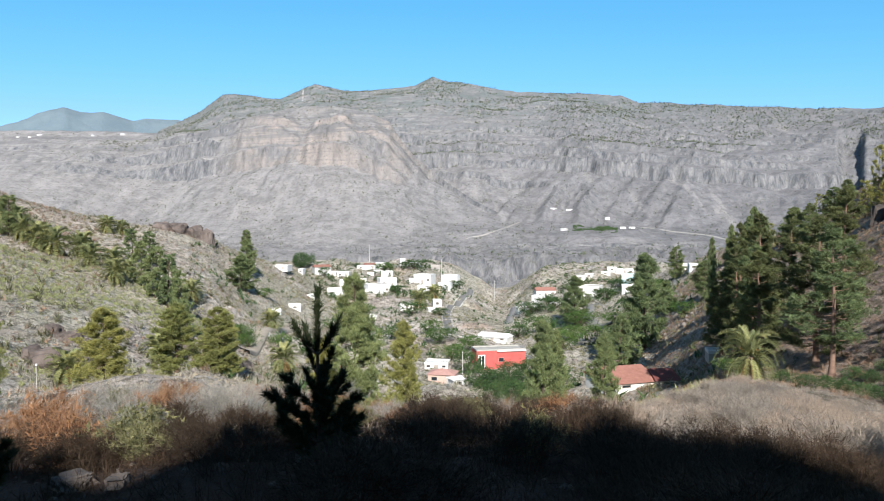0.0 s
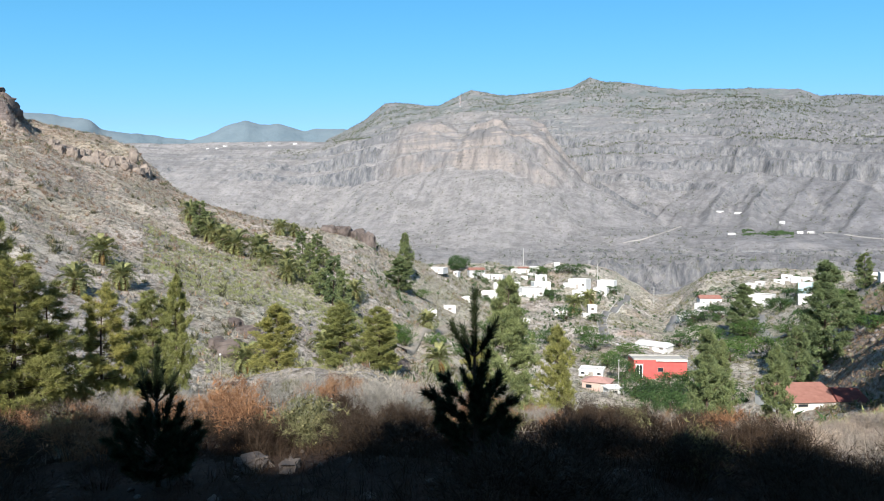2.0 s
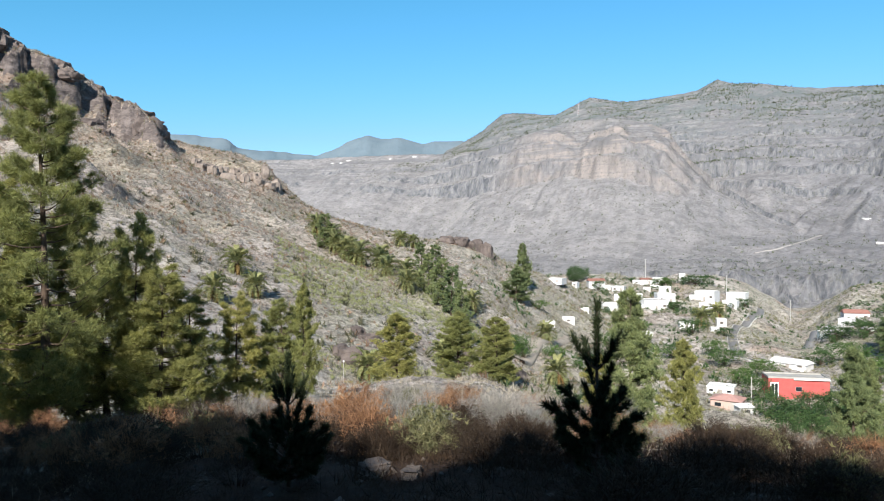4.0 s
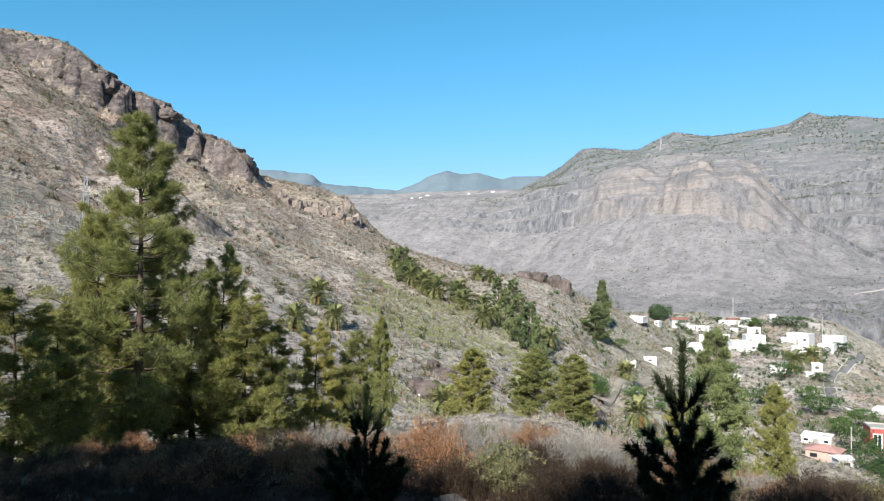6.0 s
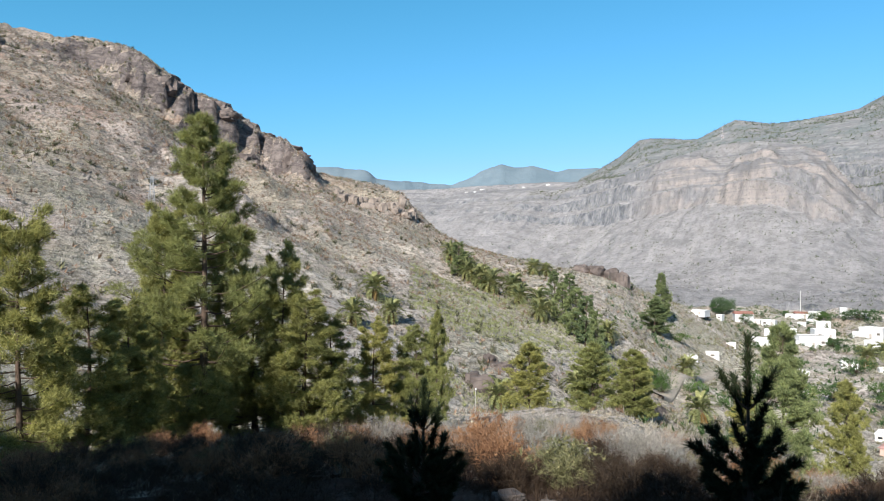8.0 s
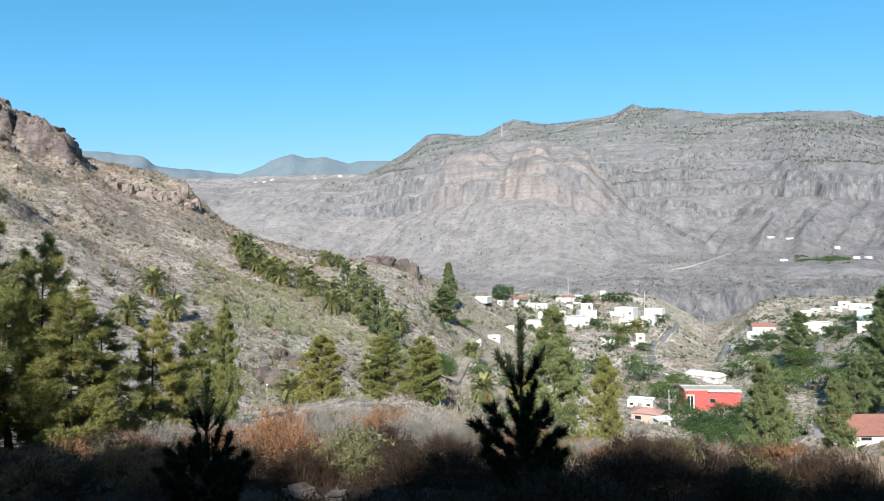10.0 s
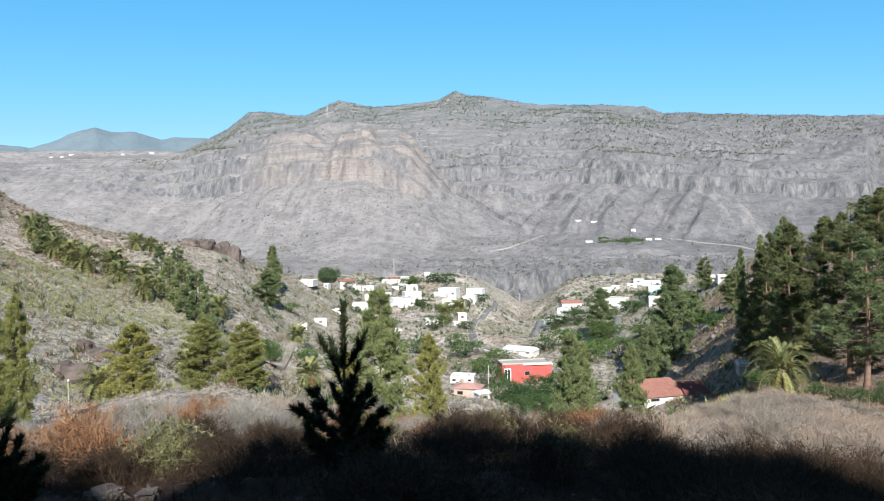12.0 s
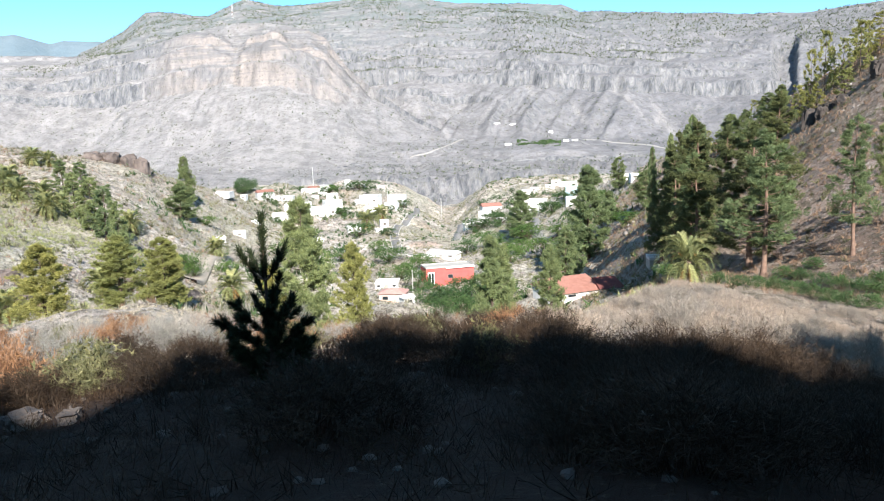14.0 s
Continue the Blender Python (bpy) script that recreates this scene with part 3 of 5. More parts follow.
TRACK = plain("pale_dirt", (0.26, 0.225, 0.185), (0.36, 0.32, 0.27), 0.4, 0.95)
PATH = plain("grey_gravel_path", (0.3, 0.28, 0.262), (0.38, 0.355, 0.332), 0.4, 0.95)
ASPHALT = plain("asphalt", (0.17, 0.165, 0.16), (0.24, 0.235, 0.23), 0.4, 0.9)
KERB = plain("pale_concrete", (0.36, 0.35, 0.33), (0.5, 0.49, 0.46), 0.8, 0.9)
METAL = plain("galvanised_metal", (0.3, 0.3, 0.3), (0.42, 0.42, 0.42), 4, 0.5, 0, 0.6)
RUSTY = plain("red_paint", (0.45, 0.06, 0.05), (0.5, 0.08, 0.06), 4, 0.6)
GLASS, gt, gb = shader("window_glass", 0.08)
gb.inputs["Base Color"].default_value, gb.inputs["Specular IOR Level"].default_value = (0.02, 0.025, 0.03, 1), 0.5


def mesh_of(name, verts, faces, material, smooth=False):
    me = bpy.data.meshes.new(name)
    verts, faces = np.asarray(verts, np.float32), np.asarray(faces, np.int32)
    k = faces.shape[1]
    me.vertices.add(len(verts))
    me.vertices.foreach_set("co", verts.ravel())
    me.loops.add(faces.size)
    me.loops.foreach_set("vertex_index", faces.ravel())
    me.polygons.add(len(faces))
    me.polygons.foreach_set("loop_start", np.arange(0, faces.size, k, dtype=np.int32))
    if smooth:
        me.polygons.foreach_set("use_smooth", np.ones(len(faces), dtype=bool))
    me.update(calc_edges=True)
    me.materials.append(material)
    return me


def child(name, mesh, parent, label="", at=None):
    ob = new(name, mesh)
    ob.parent = parent
    if at is not None:
        ob.matrix_basis = at
    return tagged(ob, label)


def part(name, bm, material, parent, label="", at=None):
    me = bpy.data.meshes.new(name)
    bm.to_mesh(me)
    bm.free()
    me.materials.append(material)
    return child(name, me, parent, label, at)


def block(bm, x0, x1, y0, y1, z0, z1, bevel=0.0):
    made = bmesh.ops.create_cube(bm, size=1.0, matrix=Matrix.Translation(((x0 + x1) / 2, (y0 + y1) / 2, (z0 + z1) / 2)) @ Matrix.Diagonal((x1 - x0, y1 - y0, z1 - z0, 1)))
    if bevel:
        edges = list({e for v in made["verts"] for e in v.link_edges})
        bmesh.ops.bevel(bm, geom=edges, offset=bevel, segments=2, affect="EDGES")


def unit(v):
    return v / np.maximum(np.linalg.norm(v, axis=-1, keepdims=True), 1e-9)


def blades(rng, centres, axes, count, length, width, spread, jitter=0.0):
    """Thin three-cornered blades that spray from every centre about its axis. Returns corners and faces."""
    c = np.repeat(centres, count, 0) + rng.normal(0, 1, (len(centres) * count, 3)) * jitter
    d = unit(np.repeat(axes, count, 0) + spread * rng.normal(0, 1, c.shape))
    ln = np.repeat(np.broadcast_to(length, len(centres)), count)[:, None] * rng.uniform(0.6, 1.2, (len(c), 1))
    w = unit(np.cross(d, rng.normal(0, 1, c.shape))) * (np.repeat(np.broadcast_to(width, len(centres)), count)[:, None] / 2)
    v = np.stack([c - w, c + w, c + d * ln], 1).reshape(-1, 3)
    return v, np.arange(len(v)).reshape(-1, 3)


def tube(points, radii, sides=6):
    """A tapering tube along points, as corners and four-sided faces."""
    p, r = np.asarray(points, float), np.asarray(radii, float)
    d = unit(np.gradient(p, axis=0))
    up = np.where(np.abs(d[:, 2:3]) > 0.9, np.array([[1.0, 0, 0]]), np.array([[0, 0, 1.0]]))
    s = unit(np.cross(d, up))
    q = np.cross(d, s)
    a = np.linspace(0, 2 * np.pi, sides, endpoint=False)
    v = p[:, None] + r[:, None, None] * (np.cos(a)[None, :, None] * s[:, None] + np.sin(a)[None, :, None] * q[:, None])
    i, j = np.meshgrid(np.arange(len(p) - 1), np.arange(sides), indexing="ij")
    k = (j + 1) % sides
    return v.reshape(-1, 3), np.stack([i * sides + j, i * sides + k, (i + 1) * sides + k, (i + 1) * sides + j], -1).reshape(-1, 4)


def joined(pieces):
    vs, fs, n = [], [], 0
    for v, f in pieces:
        vs.append(v)
        fs.append(f + n)
        n += len(v)
    return np.concatenate(vs), np.concatenate(fs)


def oval(w):
    return min(1.0, 0.6 + 2.2 * w) * (1 - w) ** 0.6


def clump_pine(seed, tall, spread, bare, boughs=26, pads=4, tufts=24, needles=9, length=0.42, width=0.085, pad=(0.4, 0.17), shape=oval, material=None, bark=None):
    """A pine whose boughs are bare near the trunk, rise towards the top and end in rounded pads of needle tufts, with gaps between the pads."""
    rng = np.random.default_rng(seed)
    root = new("pine_tree")
    hs = np.linspace(0, 1, 11)
    axis = np.stack([0.012 * tall * np.sin(4 * hs + seed), 0.01 * tall * np.sin(3 * hs + 2 * seed), tall * hs], -1)
    thick = 0.015 * tall
    wood = [tube(axis, thick * (1 - 0.92 * hs) * np.where(hs == 0, 1.4, 1), 9)]
    top = np.linspace(0.0, 0.06 * tall, 6)[:, None]
    centres, axes = [axis[-1:] - top * np.array([[0, 0, 1.0]])], [np.tile([0, 0, 1.0], (6, 1))]
    for k in range(boughs):
        w = (k + rng.uniform(0, 1)) / boughs
        u = bare + (0.97 - bare) * w
        base = np.array([np.interp(u, hs, axis[:, q]) for q in range(3)])
        ln = 0.12 + spread * shape(w) * rng.choice([rng.uniform(0.45, 0.8), rng.uniform(0.8, 1.15)])
        a = k * 2.4 + rng.normal(0, 0.6)
        out = np.array([np.cos(a), np.sin(a), 0])
        s = np.linspace(0, 1, 5)[:, None]
        lift = rng.uniform(0.05, 0.35) + 0.55 * w ** 2
        bough = base + out * ln * s + np.array([0, 0, 1]) * ln * (lift * s ** 1.4 - 0.16 * np.sin(np.pi * s) * (1 - w))
        wood.append(tube(bough, np.maximum(thick * 0.28 * (1 - 0.6 * u) * (1 - 0.8 * s[:, 0]), 0.012), 4))
        for q in range(pads if ln > 0.8 else 2):
            at = (1.0, 0.78, 0.9, 0.58, 0.68, 0.45)[q % 6] + rng.normal(0, 0.05)
            mid = np.array([np.interp(at, s[:, 0], bough[:, j]) for j in range(3)]) + np.array([-out[1], out[0], 0]) * rng.normal(0, (0.06 if q == 0 else 0.2) * ln) + np.array([0, 0, 0.1])
            size = (pad[0] + pad[1] * ln) * rng.uniform(0.6, 1.15) * (1.05 - 0.4 * w)
            d = unit(rng.normal(0, 1, (tufts, 3)))
            centres.append(mid + d * rng.uniform(0.35, 1.0, (tufts, 1)) * size * np.array([1, 1, 0.7]))
            axes.append(d * 0.7 + out * 0.25 + np.array([0, 0, 0.45]))
    v, f = joined(wood)
    child("trunk", mesh_of("pine_trunk", v, f, bark or BARK, True), root)
    v, f = blades(rng, np.concatenate(centres), np.concatenate(axes), needles, length, width, 0.6, 0.05)
    child("crown", mesh_of("pine_crown", v, f, material or NEEDLES), root)
    return root


def sapling(seed, tall, spread):
    """A young pine with bottle-brush shoots."""
    rng = np.random.default_rng(seed)
    root = new("young_pine")
    hs = np.linspace(0, 1, 12)
    axis = np.stack([0.02 * np.sin(4 * hs + seed), 0.015 * np.sin(3 * hs), tall * hs], -1)
    wood, shoots = [tube(axis, 0.035 * (1 - 0.8 * hs), 8)], [axis[7:]]
    for u, n, reach, lift in ((0.07, 7, 0.8, 0.4), (0.15, 7, 1.0, 0.5), (0.23, 7, 0.95, 0.7), (0.31, 5, 0.66, 0.95), (0.41, 3, 0.46, 1.2), (0.52, 2, 0.46, 1.3), (0.64, 4, 0.56, 1.15)):
        for a in rng.uniform(0, 6.28) + np.arange(n) * 6.283 / n + rng.normal(0, 0.25, n):
            ln = spread * reach * rng.uniform(0.75, 1.15)
            s = np.linspace(0, 1, 8)[:, None]
            out = np.array([np.cos(a), np.sin(a), 0])
            b = np.array([np.interp(u, hs, axis[:, k]) for k in range(3)]) + out * ln * s * (1 - 0.15 * s) + np.array([0, 0, lift * ln]) * s ** 1.35
            wood.append(tube(b, 0.014 * (1 - 0.6 * s[:, 0]), 5))
            shoots.append(b[2:])
            if u < 0.36:
                for k in (3, 5):
                    t2 = a + rng.choice([-1, 1]) * rng.uniform(0.5, 0.9)
                    q = b[k] + np.array([np.cos(t2), np.sin(t2), lift * 0.9]) * ln * 0.4 * s
                    wood.append(tube(q, 0.009 * (1 - 0.6 * s[:, 0]), 4))
                    shoots.append(q[2:])
    c, d = [], []
    for sh in shoots:
        k = rng.uniform(0, len(sh) - 1, 90 if sh is shoots[0] else int(26 * len(sh) / 6))
        c.append(np.stack([np.interp(k, np.arange(len(sh)), sh[:, q]) for q in range(3)], -1))
        g = unit(np.gradient(sh, axis=0))
        d.append(g[np.minimum(k.astype(int), len(sh) - 1)])
    v, f = joined(wood)
    child("trunk", mesh_of("sapling_trunk", v, f, BARK, True), root)
    v, f = blades(rng, np.concatenate(c), np.concatenate(d), 13, 0.13, 0.011, 0.5)
    child("crown", mesh_of("sapling_needles", v, f, SHADED_NEEDLES), root, "long green needles in brush-like shoots, shade tinted into their colour")
    return root


def frond_mesh(name, ln, droop, material, seed, broad=0.2, leaf=0.045, count=24, ahead=0.75):
    rng = np.random.default_rng(seed)
    n = 16
    s = np.linspace(0, 1, n)
    ang = 0.15 - droop * s ** 1.3
    spine = np.stack([0 * s, np.cumsum(np.cos(ang)) * ln / n, np.cumsum(np.sin(ang)) * ln / n], -1)
    pieces = [tube(spine, 0.035 * (1 - 0.85 * s), 3)]
    pieces = [(pieces[0][0], np.concatenate([pieces[0][1][:, (0, 1, 2)], pieces[0][1][:, (0, 2, 3)]]))]
    for side in (-1, 1):
        k = np.linspace(0.12, 0.99, count)
        p = np.stack([np.interp(k, s, spine[:, q]) for q in range(3)], -1)
        reach = ln * broad * np.sin(np.pi * np.clip(0.12 + 0.85 * k, 0, 1)) ** 0.6
        d = unit(np.stack([side * (1 + 0 * k), ahead + 0 * k, 0.35 - 0.5 * k + rng.normal(0, 0.15, len(k))], -1))
        w = np.array([0, leaf, 0])
        v = np.stack([p - w, p + w, p + d * reach[:, None]], 1).reshape(-1, 3)
        pieces.append((v, np.arange(len(v)).reshape(-1, 3)))
    v, f = joined(pieces)
    return mesh_of(name, v, f, material)


FRONDS = [frond_mesh("palm_frond", 3.0, 1.5, FROND, 1), frond_mesh("palm_frond", 2.8, 2.2, FROND, 2), frond_mesh("palm_frond", 2.4, 1.0, FROND, 3)]
ARCHED = [frond_mesh("palm_frond", 3.1, 1.9, FROND, 5, 0.17, 0.055, 34, 1.2), frond_mesh("palm_frond", 3.0, 1.7, FROND, 6, 0.17, 0.055, 34, 1.2), frond_mesh("palm_frond", 2.8, 1.4, FROND, 7, 0.16, 0.055, 34, 1.2)]
WIDE_FRONDS = [frond_mesh("palm_frond", 3.0, 1.5, FROND, 11, 0.24, 0.15, 15), frond_mesh("palm_frond", 2.8, 2.3, FROND, 12, 0.24, 0.15, 15), frond_mesh("palm_frond", 2.5, 1.0, FROND, 13, 0.24, 0.15, 15)]
DEAD = frond_mesh("dead_frond", 2.2, 0.9, DRY_FROND, 4)


def palm(seed, trunk=3.0, fronds=34, dead=8, kinds=None, low=105, stalks=0):
    """A date palm: ringed trunk, a dense ball of arching fronds, dry ones hanging under it."""
    rng = np.random.default_rng(seed)
    kinds = kinds or FRONDS
    root = new("palm_tree")
    h = np.linspace(0, 1, 15)
    r = 0.3 + 0.05 * np.cos(np.arange(15) * np.pi) + 0.14 * (h > 0.8) + 0.08 * (h < 0.1)
    v, f = tube(np.stack([0 * h, 0 * h, trunk * h], -1), r, 10)
    child("trunk", mesh_of("palm_trunk", v, f, PALM_BARK, True), root)
    top = Matrix.Translation((0, 0, trunk))
    for k in range(fronds):
        u = (k + 0.5) / fronds
        lift = 82 - low * u ** 0.9
        child("frond", kinds[0 if u < 0.75 else 1] if k % 3 else kinds[2 if u < 0.5 else 0], root, "", top @ pose(0, 0, 0, 0, 0, k * 137.5 + rng.normal(0, 8)) @ pose(0, 0.15, 0, lift + rng.normal(0, 5)))
    for k in range(dead):
        child("frond", DEAD, root, "dry brown hanging frond", top @ pose(0, 0, -0.2, 0, 0, k * 137.5 + 40 + rng.normal(0, 12)) @ pose(0, 0.2, 0, -55 + rng.normal(0, 10)))
    for k in range(stalks):
        v, f = tube(np.array([[0, 0, 0], [0, 0.35, 0.35], [0, 0.75, 0.3]]), np.array([0.04, 0.05, 0.12]), 5)
        child("fruit_stalk", mesh_of("fruit_stalk", v, f, DRY_FROND), root, "orange fruit stalk among fronds", top @ pose(0, 0, 0.1, 0, 0, k * 72 + 170))
    return root


def bush(seed, name, wide, tall, twigs, material, leafy=0.0, leaf_material=None, tip=0.16, part_name="crown", fine=7):
    """A dry shrub: many fine arching stems from one foot, each forking into twigs."""
    rng = np.random.default_rng(seed)
    root = new(name)
    a, out = rng.uniform(0, 6.283, twigs), rng.uniform(0.05, 1, twigs) ** 0.6
    ln = rng.uniform(0.65, 1.1, twigs)
    tips = np.stack([np.cos(a) * out * wide / 2 * ln, np.sin(a) * out * wide / 2 * ln, tall * ln * np.sqrt(np.maximum(1 - 0.75 * out ** 2, 0.05))], -1)
    foot = np.stack([np.cos(a) * 0.12 * wide * out, np.sin(a) * 0.12 * wide * out, 0 * a - 0.05], -1)
    mid = (foot + tips) / 2 + np.array([0, 0, 0.12 * tall]) + rng.normal(0, 0.04 * tall, tips.shape)
    w = unit(np.cross(tips - foot, rng.normal(0, 1, tips.shape))) * 0.007
    v = np.stack([foot - w, foot + w, mid, tips, mid - w], 1).reshape(-1, 3)
    i = np.arange(twigs) * 5
    f = np.concatenate([np.stack([i, i + 1, i + 2], -1), np.stack([i + 4, i + 2, i + 3], -1)])
    k = rng.uniform(0.25, 1.0, (twigs, 4, 1))
    c = (mid[:, None] * (1 - k) + tips[:, None] * k).reshape(-1, 3)
    ax = np.repeat(unit(tips - mid), 4, 0)
    v2, f2 = blades(rng, c, ax, fine, tip * 0.75, 0.055 / fine, 0.75, 0.04)
    child("stem", mesh_of("stem", v, f, material), root)
    child(part_name, mesh_of(part_name, v2, f2, material), root)
    if leafy:
        pick = rng.random(len(c)) < leafy
        v, f = blades(rng, c[pick] + rng.normal(0, 0.05, (pick.sum(), 3)), ax[pick] * 0.6, 4, 0.075, 0.035, 0.9)
        child("foliage", mesh_of("foliage", v, f, leaf_material or material), root)
    return root


def leafy_tree(seed, name, tall, wide, bare=0.25, clumps=150, leaves=30, leaf=0.22, material=None, flat=1.0):
    """A broad-leaved tree: forked trunk and an uneven crown of leaf clumps."""
    rng = np.random.default_rng(seed)
    root = new(name)
    wood = [tube(np.array([[0, 0, -0.1], [0.03, 0, tall * bare * 0.5], [0, 0.03, tall * bare], [0, 0, tall * 0.6]]), np.array([0.05, 0.035, 0.03, 0.012]) * tall * 0.6, 7)]
    d = unit(rng.normal(0, 1, (clumps, 3)) + np.array([0, 0, 0.25]))
    lobes = 1 + 0.22 * np.sin(3 * np.arctan2(d[:, 1], d[:, 0]) + seed) + 0.15 * np.sin(5 * d[:, 2] + seed)
    rad = rng.uniform(0.35, 1.0, clumps) ** 0.45 * lobes
    mid = tall * (1 + bare) / 2
    c = np.stack([d[:, 0] * rad * wide / 2, d[:, 1] * rad * wide / 2, mid + d[:, 2] * rad * tall * (1 - bare) / 2 * flat], -1)
    for k in range(0, clumps, max(1, clumps // 14)):
        s = np.linspace(0, 1, 4)[:, None]
        wood.append(tube(np.array([0, 0, tall * bare * 0.8]) * (1 - s) + c[k] * 0.9 * s, 0.012 * tall * (1 - 0.8 * s[:, 0]), 4))
    v, f = joined(wood)
    child("trunk", mesh_of("tree_trunk", v, f, BARK, True), root)
    v, f = blades(rng, c, d * 0.5, leaves, leaf, leaf * 0.55, 0.9, 0.09 * wide ** 0.7)
    child("crown", mesh_of("tree_crown", v, f, material or LEAF), root)
    return root


def plant_all(proto, places, label, category, group):
    """Stand copies of a built plant at (az, r, size, width) and put the first of them at the first place."""
    tagged(proto, label, category, group)
    for n, (az, r, size, wide) in enumerate(places[1:] + places[:1]):
        p = spot(az, r, 0.06 * size if r > 30 else 0.03)
        m = Matrix.LocRotScale(p, Euler((0, 0, (az * 37.7 + r) % 6.283)), (wide, wide, size))
        if n < len(places) - 1:
            copy_thing(proto, m)
        else:
            proto.matrix_basis = m


# ---- trees ----
def cone(u):
    return 0.25 + 0.75 * (1 - u) ** 0.75 if u > 0.12 else 0.7 + 2.0 * u


def steeple(u):
    return min(1.0, 1.45 * (1 - u) ** 0.72) * (0.75 + 0.25 * min(1.0, 4 * u + 0.3))


def ridge_row():
    rng = np.random.default_rng(77)
    out = []
    for az in np.arange(22.6, 37.0, 0.72):
        r = float(np.interp(az, (22, 30, 37), (215, 172, 145))) * rng.uniform(0.84, 1.0)
        out.append((az + rng.normal(0, 0.15), r, rng.uniform(0.3, 0.7), rng.uniform(0.45, 0.85)))
    return out


def village_gardens():
    rng = np.random.default_rng(5)
    spots = [(rng.uniform(-9.5, 1.0), rng.uniform(335, 445)) for _ in range(100)] + [(rng.uniform(7.0, 15.5), rng.uniform(300, 400)) for _ in range(64)]
    return [(az, r, rng.uniform(0.35, 0.9), rng.uniform(0.4, 0.9)) for az, r in spots]


plant_all(clump_pine(3, 10, 2.3, 0.03, 74, 5, 11, 13, 0.3, 0.05, (0.24, 0.16), steeple, NEEDLES), [(-26.2, 82, 0.91, 1.26), (-21.1, 88, 0.90, 1.30), (-3.2, 82, 1.25, 1.00), (-33.7, 60, 0.97, 0.54), (-17.4, 95, 0.81, 0.73), (-18.0, 86, 0.83, 1.14), (-9.7, 110, 1.04, 1.20)],
          "yellow-green young pine with dense conical crown on dry slope", "tree", "valley pines")
# the last six, mostly hidden behind the grove, are added for their shadow
plant_all(clump_pine(8, 10, 2.3, 0.04, 74, 5, 11, 13, 0.3, 0.05, (0.24, 0.16), steeple, MID_NEEDLES), [(13.2, 88, 1.06, 0.84), (20.8, 178, 0.95, 1.46), (16.4, 172, 2.24, 2.54), (24.0, 194, 1.04, 1.12), (27.9, 165, 0.67, 0.95), (9.3, 110, 1.18, 0.98), (30.3, 170, 0.55, 0.88), (17.9, 194, 0.94, 1.49), (-7.1, 104, 2.17, 1.95), (8.4, 78, 1.23, 1.04), (18.7, 244, 1.07, 1.30), (10.9, 260, 1.78, 2.44), (-15.7, 290, 1.84, 1.73), (-16.3, 259, 1.26, 2.43), (26.8, 167, 0.81, 1.30), (14.5, 130, 1.43, 1.42), (29.4, 170, 0.62, 1.07), (23.6, 119, 1.5, 0.85), (24.8, 116, 1.5, 0.9), (22.6, 125, 1.5, 0.65), (22.6, 137, 1.5, 0.5), (24.2, 128, 1.6, 0.9), (21.3, 139, 1.5, 0.5)],
          "slender green pine with layered boughs on dry slope", "tree", "valley pines")
plant_all(clump_pine(17, 10, 2.4, 0.04, 50, 3, 8, 9, 0.42, 0.11, (0.24, 0.14), cone, MID_NEEDLES), [(-23.5, 191, 1.09, 1.23), (-22.5, 184, 1.20, 1.42), (-21.6, 181, 1.25, 1.39), (-20.8, 172, 1.12, 1.10), (-22.9, 225, 1.01, 1.44), (-24.1, 233, 0.95, 1.49), (-20.4, 156, 0.76, 0.89), (-32.0, 228, 1.11, 1.46)],
          "olive-green pine in a band of trees across hillside", "tree", "hillside pines")
plant_all(clump_pine(21, 18, 3.9, 0.22, 44, 4, 16, 12, 0.34, 0.05, (0.38, 0.15), oval, MID_NEEDLES, PINE_RED), [(29.4, 68, 0.75, 0.98), (24.3, 88, 0.74, 0.8), (35.2, 67, 0.65, 0.62), (28.2, 118, 0.62, 0.7), (37.6, 70, 0.7, 0.6)],
          "tall mature pine with bare lower trunk and open crown", "tree", "slope pines")
plant_all(clump_pine(34, 18, 3.4, 0.1, 60, 5, 16, 13, 0.34, 0.05, (0.35, 0.15), oval, GREEN_NEEDLES, PINE_RED), [(28.5, 74, 0.79, 1.1), (24.5, 84, 0.74, 1.0), (23.3, 97, 0.9, 0.8), (30.2, 86, 0.8, 0.95), (26.7, 92, 0.7, 0.7), (22.9, 95, 0.78, 0.95), (24.6, 99, 0.86, 1.0), (22.1, 101, 0.66, 0.85), (23.4, 106, 0.7, 0.9)],
          "tall dark green pine with thick tufted boughs on slope", "tree", "slope pines")
plant_all(clump_pine(5, 14, 3.0, 0.06, 96, 5, 15, 20, 0.24, 0.019, (0.24, 0.12), steeple), [(-52.5, 34, 1.1, 1.1)],
          "large sunlit pine with tapering crown rising from dark scrub", "tree", "near pines")
plant_all(clump_pine(12, 9, 2.1, 0.03, 68, 5, 12, 16, 0.25, 0.028, (0.26, 0.15), cone), [(-60.4, 29, 0.72, 1.0), (-57.6, 31, 0.68, 0.8), (-64.6, 26, 0.9, 0.9), (-55.3, 36, 1.2, 1.0), (-53.9, 37, 0.86, 1.1), (-50.3, 38, 1.2, 0.85), (-48.4, 38, 0.85, 1.2), (-46.2, 37, 1.03, 0.8), (-44.6, 35, 0.76, 1.0), (-42.4, 36, 0.64, 0.8), (-38.9, 38, 0.66, 0.72), (-35.5, 39, 0.65, 0.74), (-37.2, 42, 0.45, 0.6)],
          "bushy green pine standing beside the large pine", "tree", "near pines")
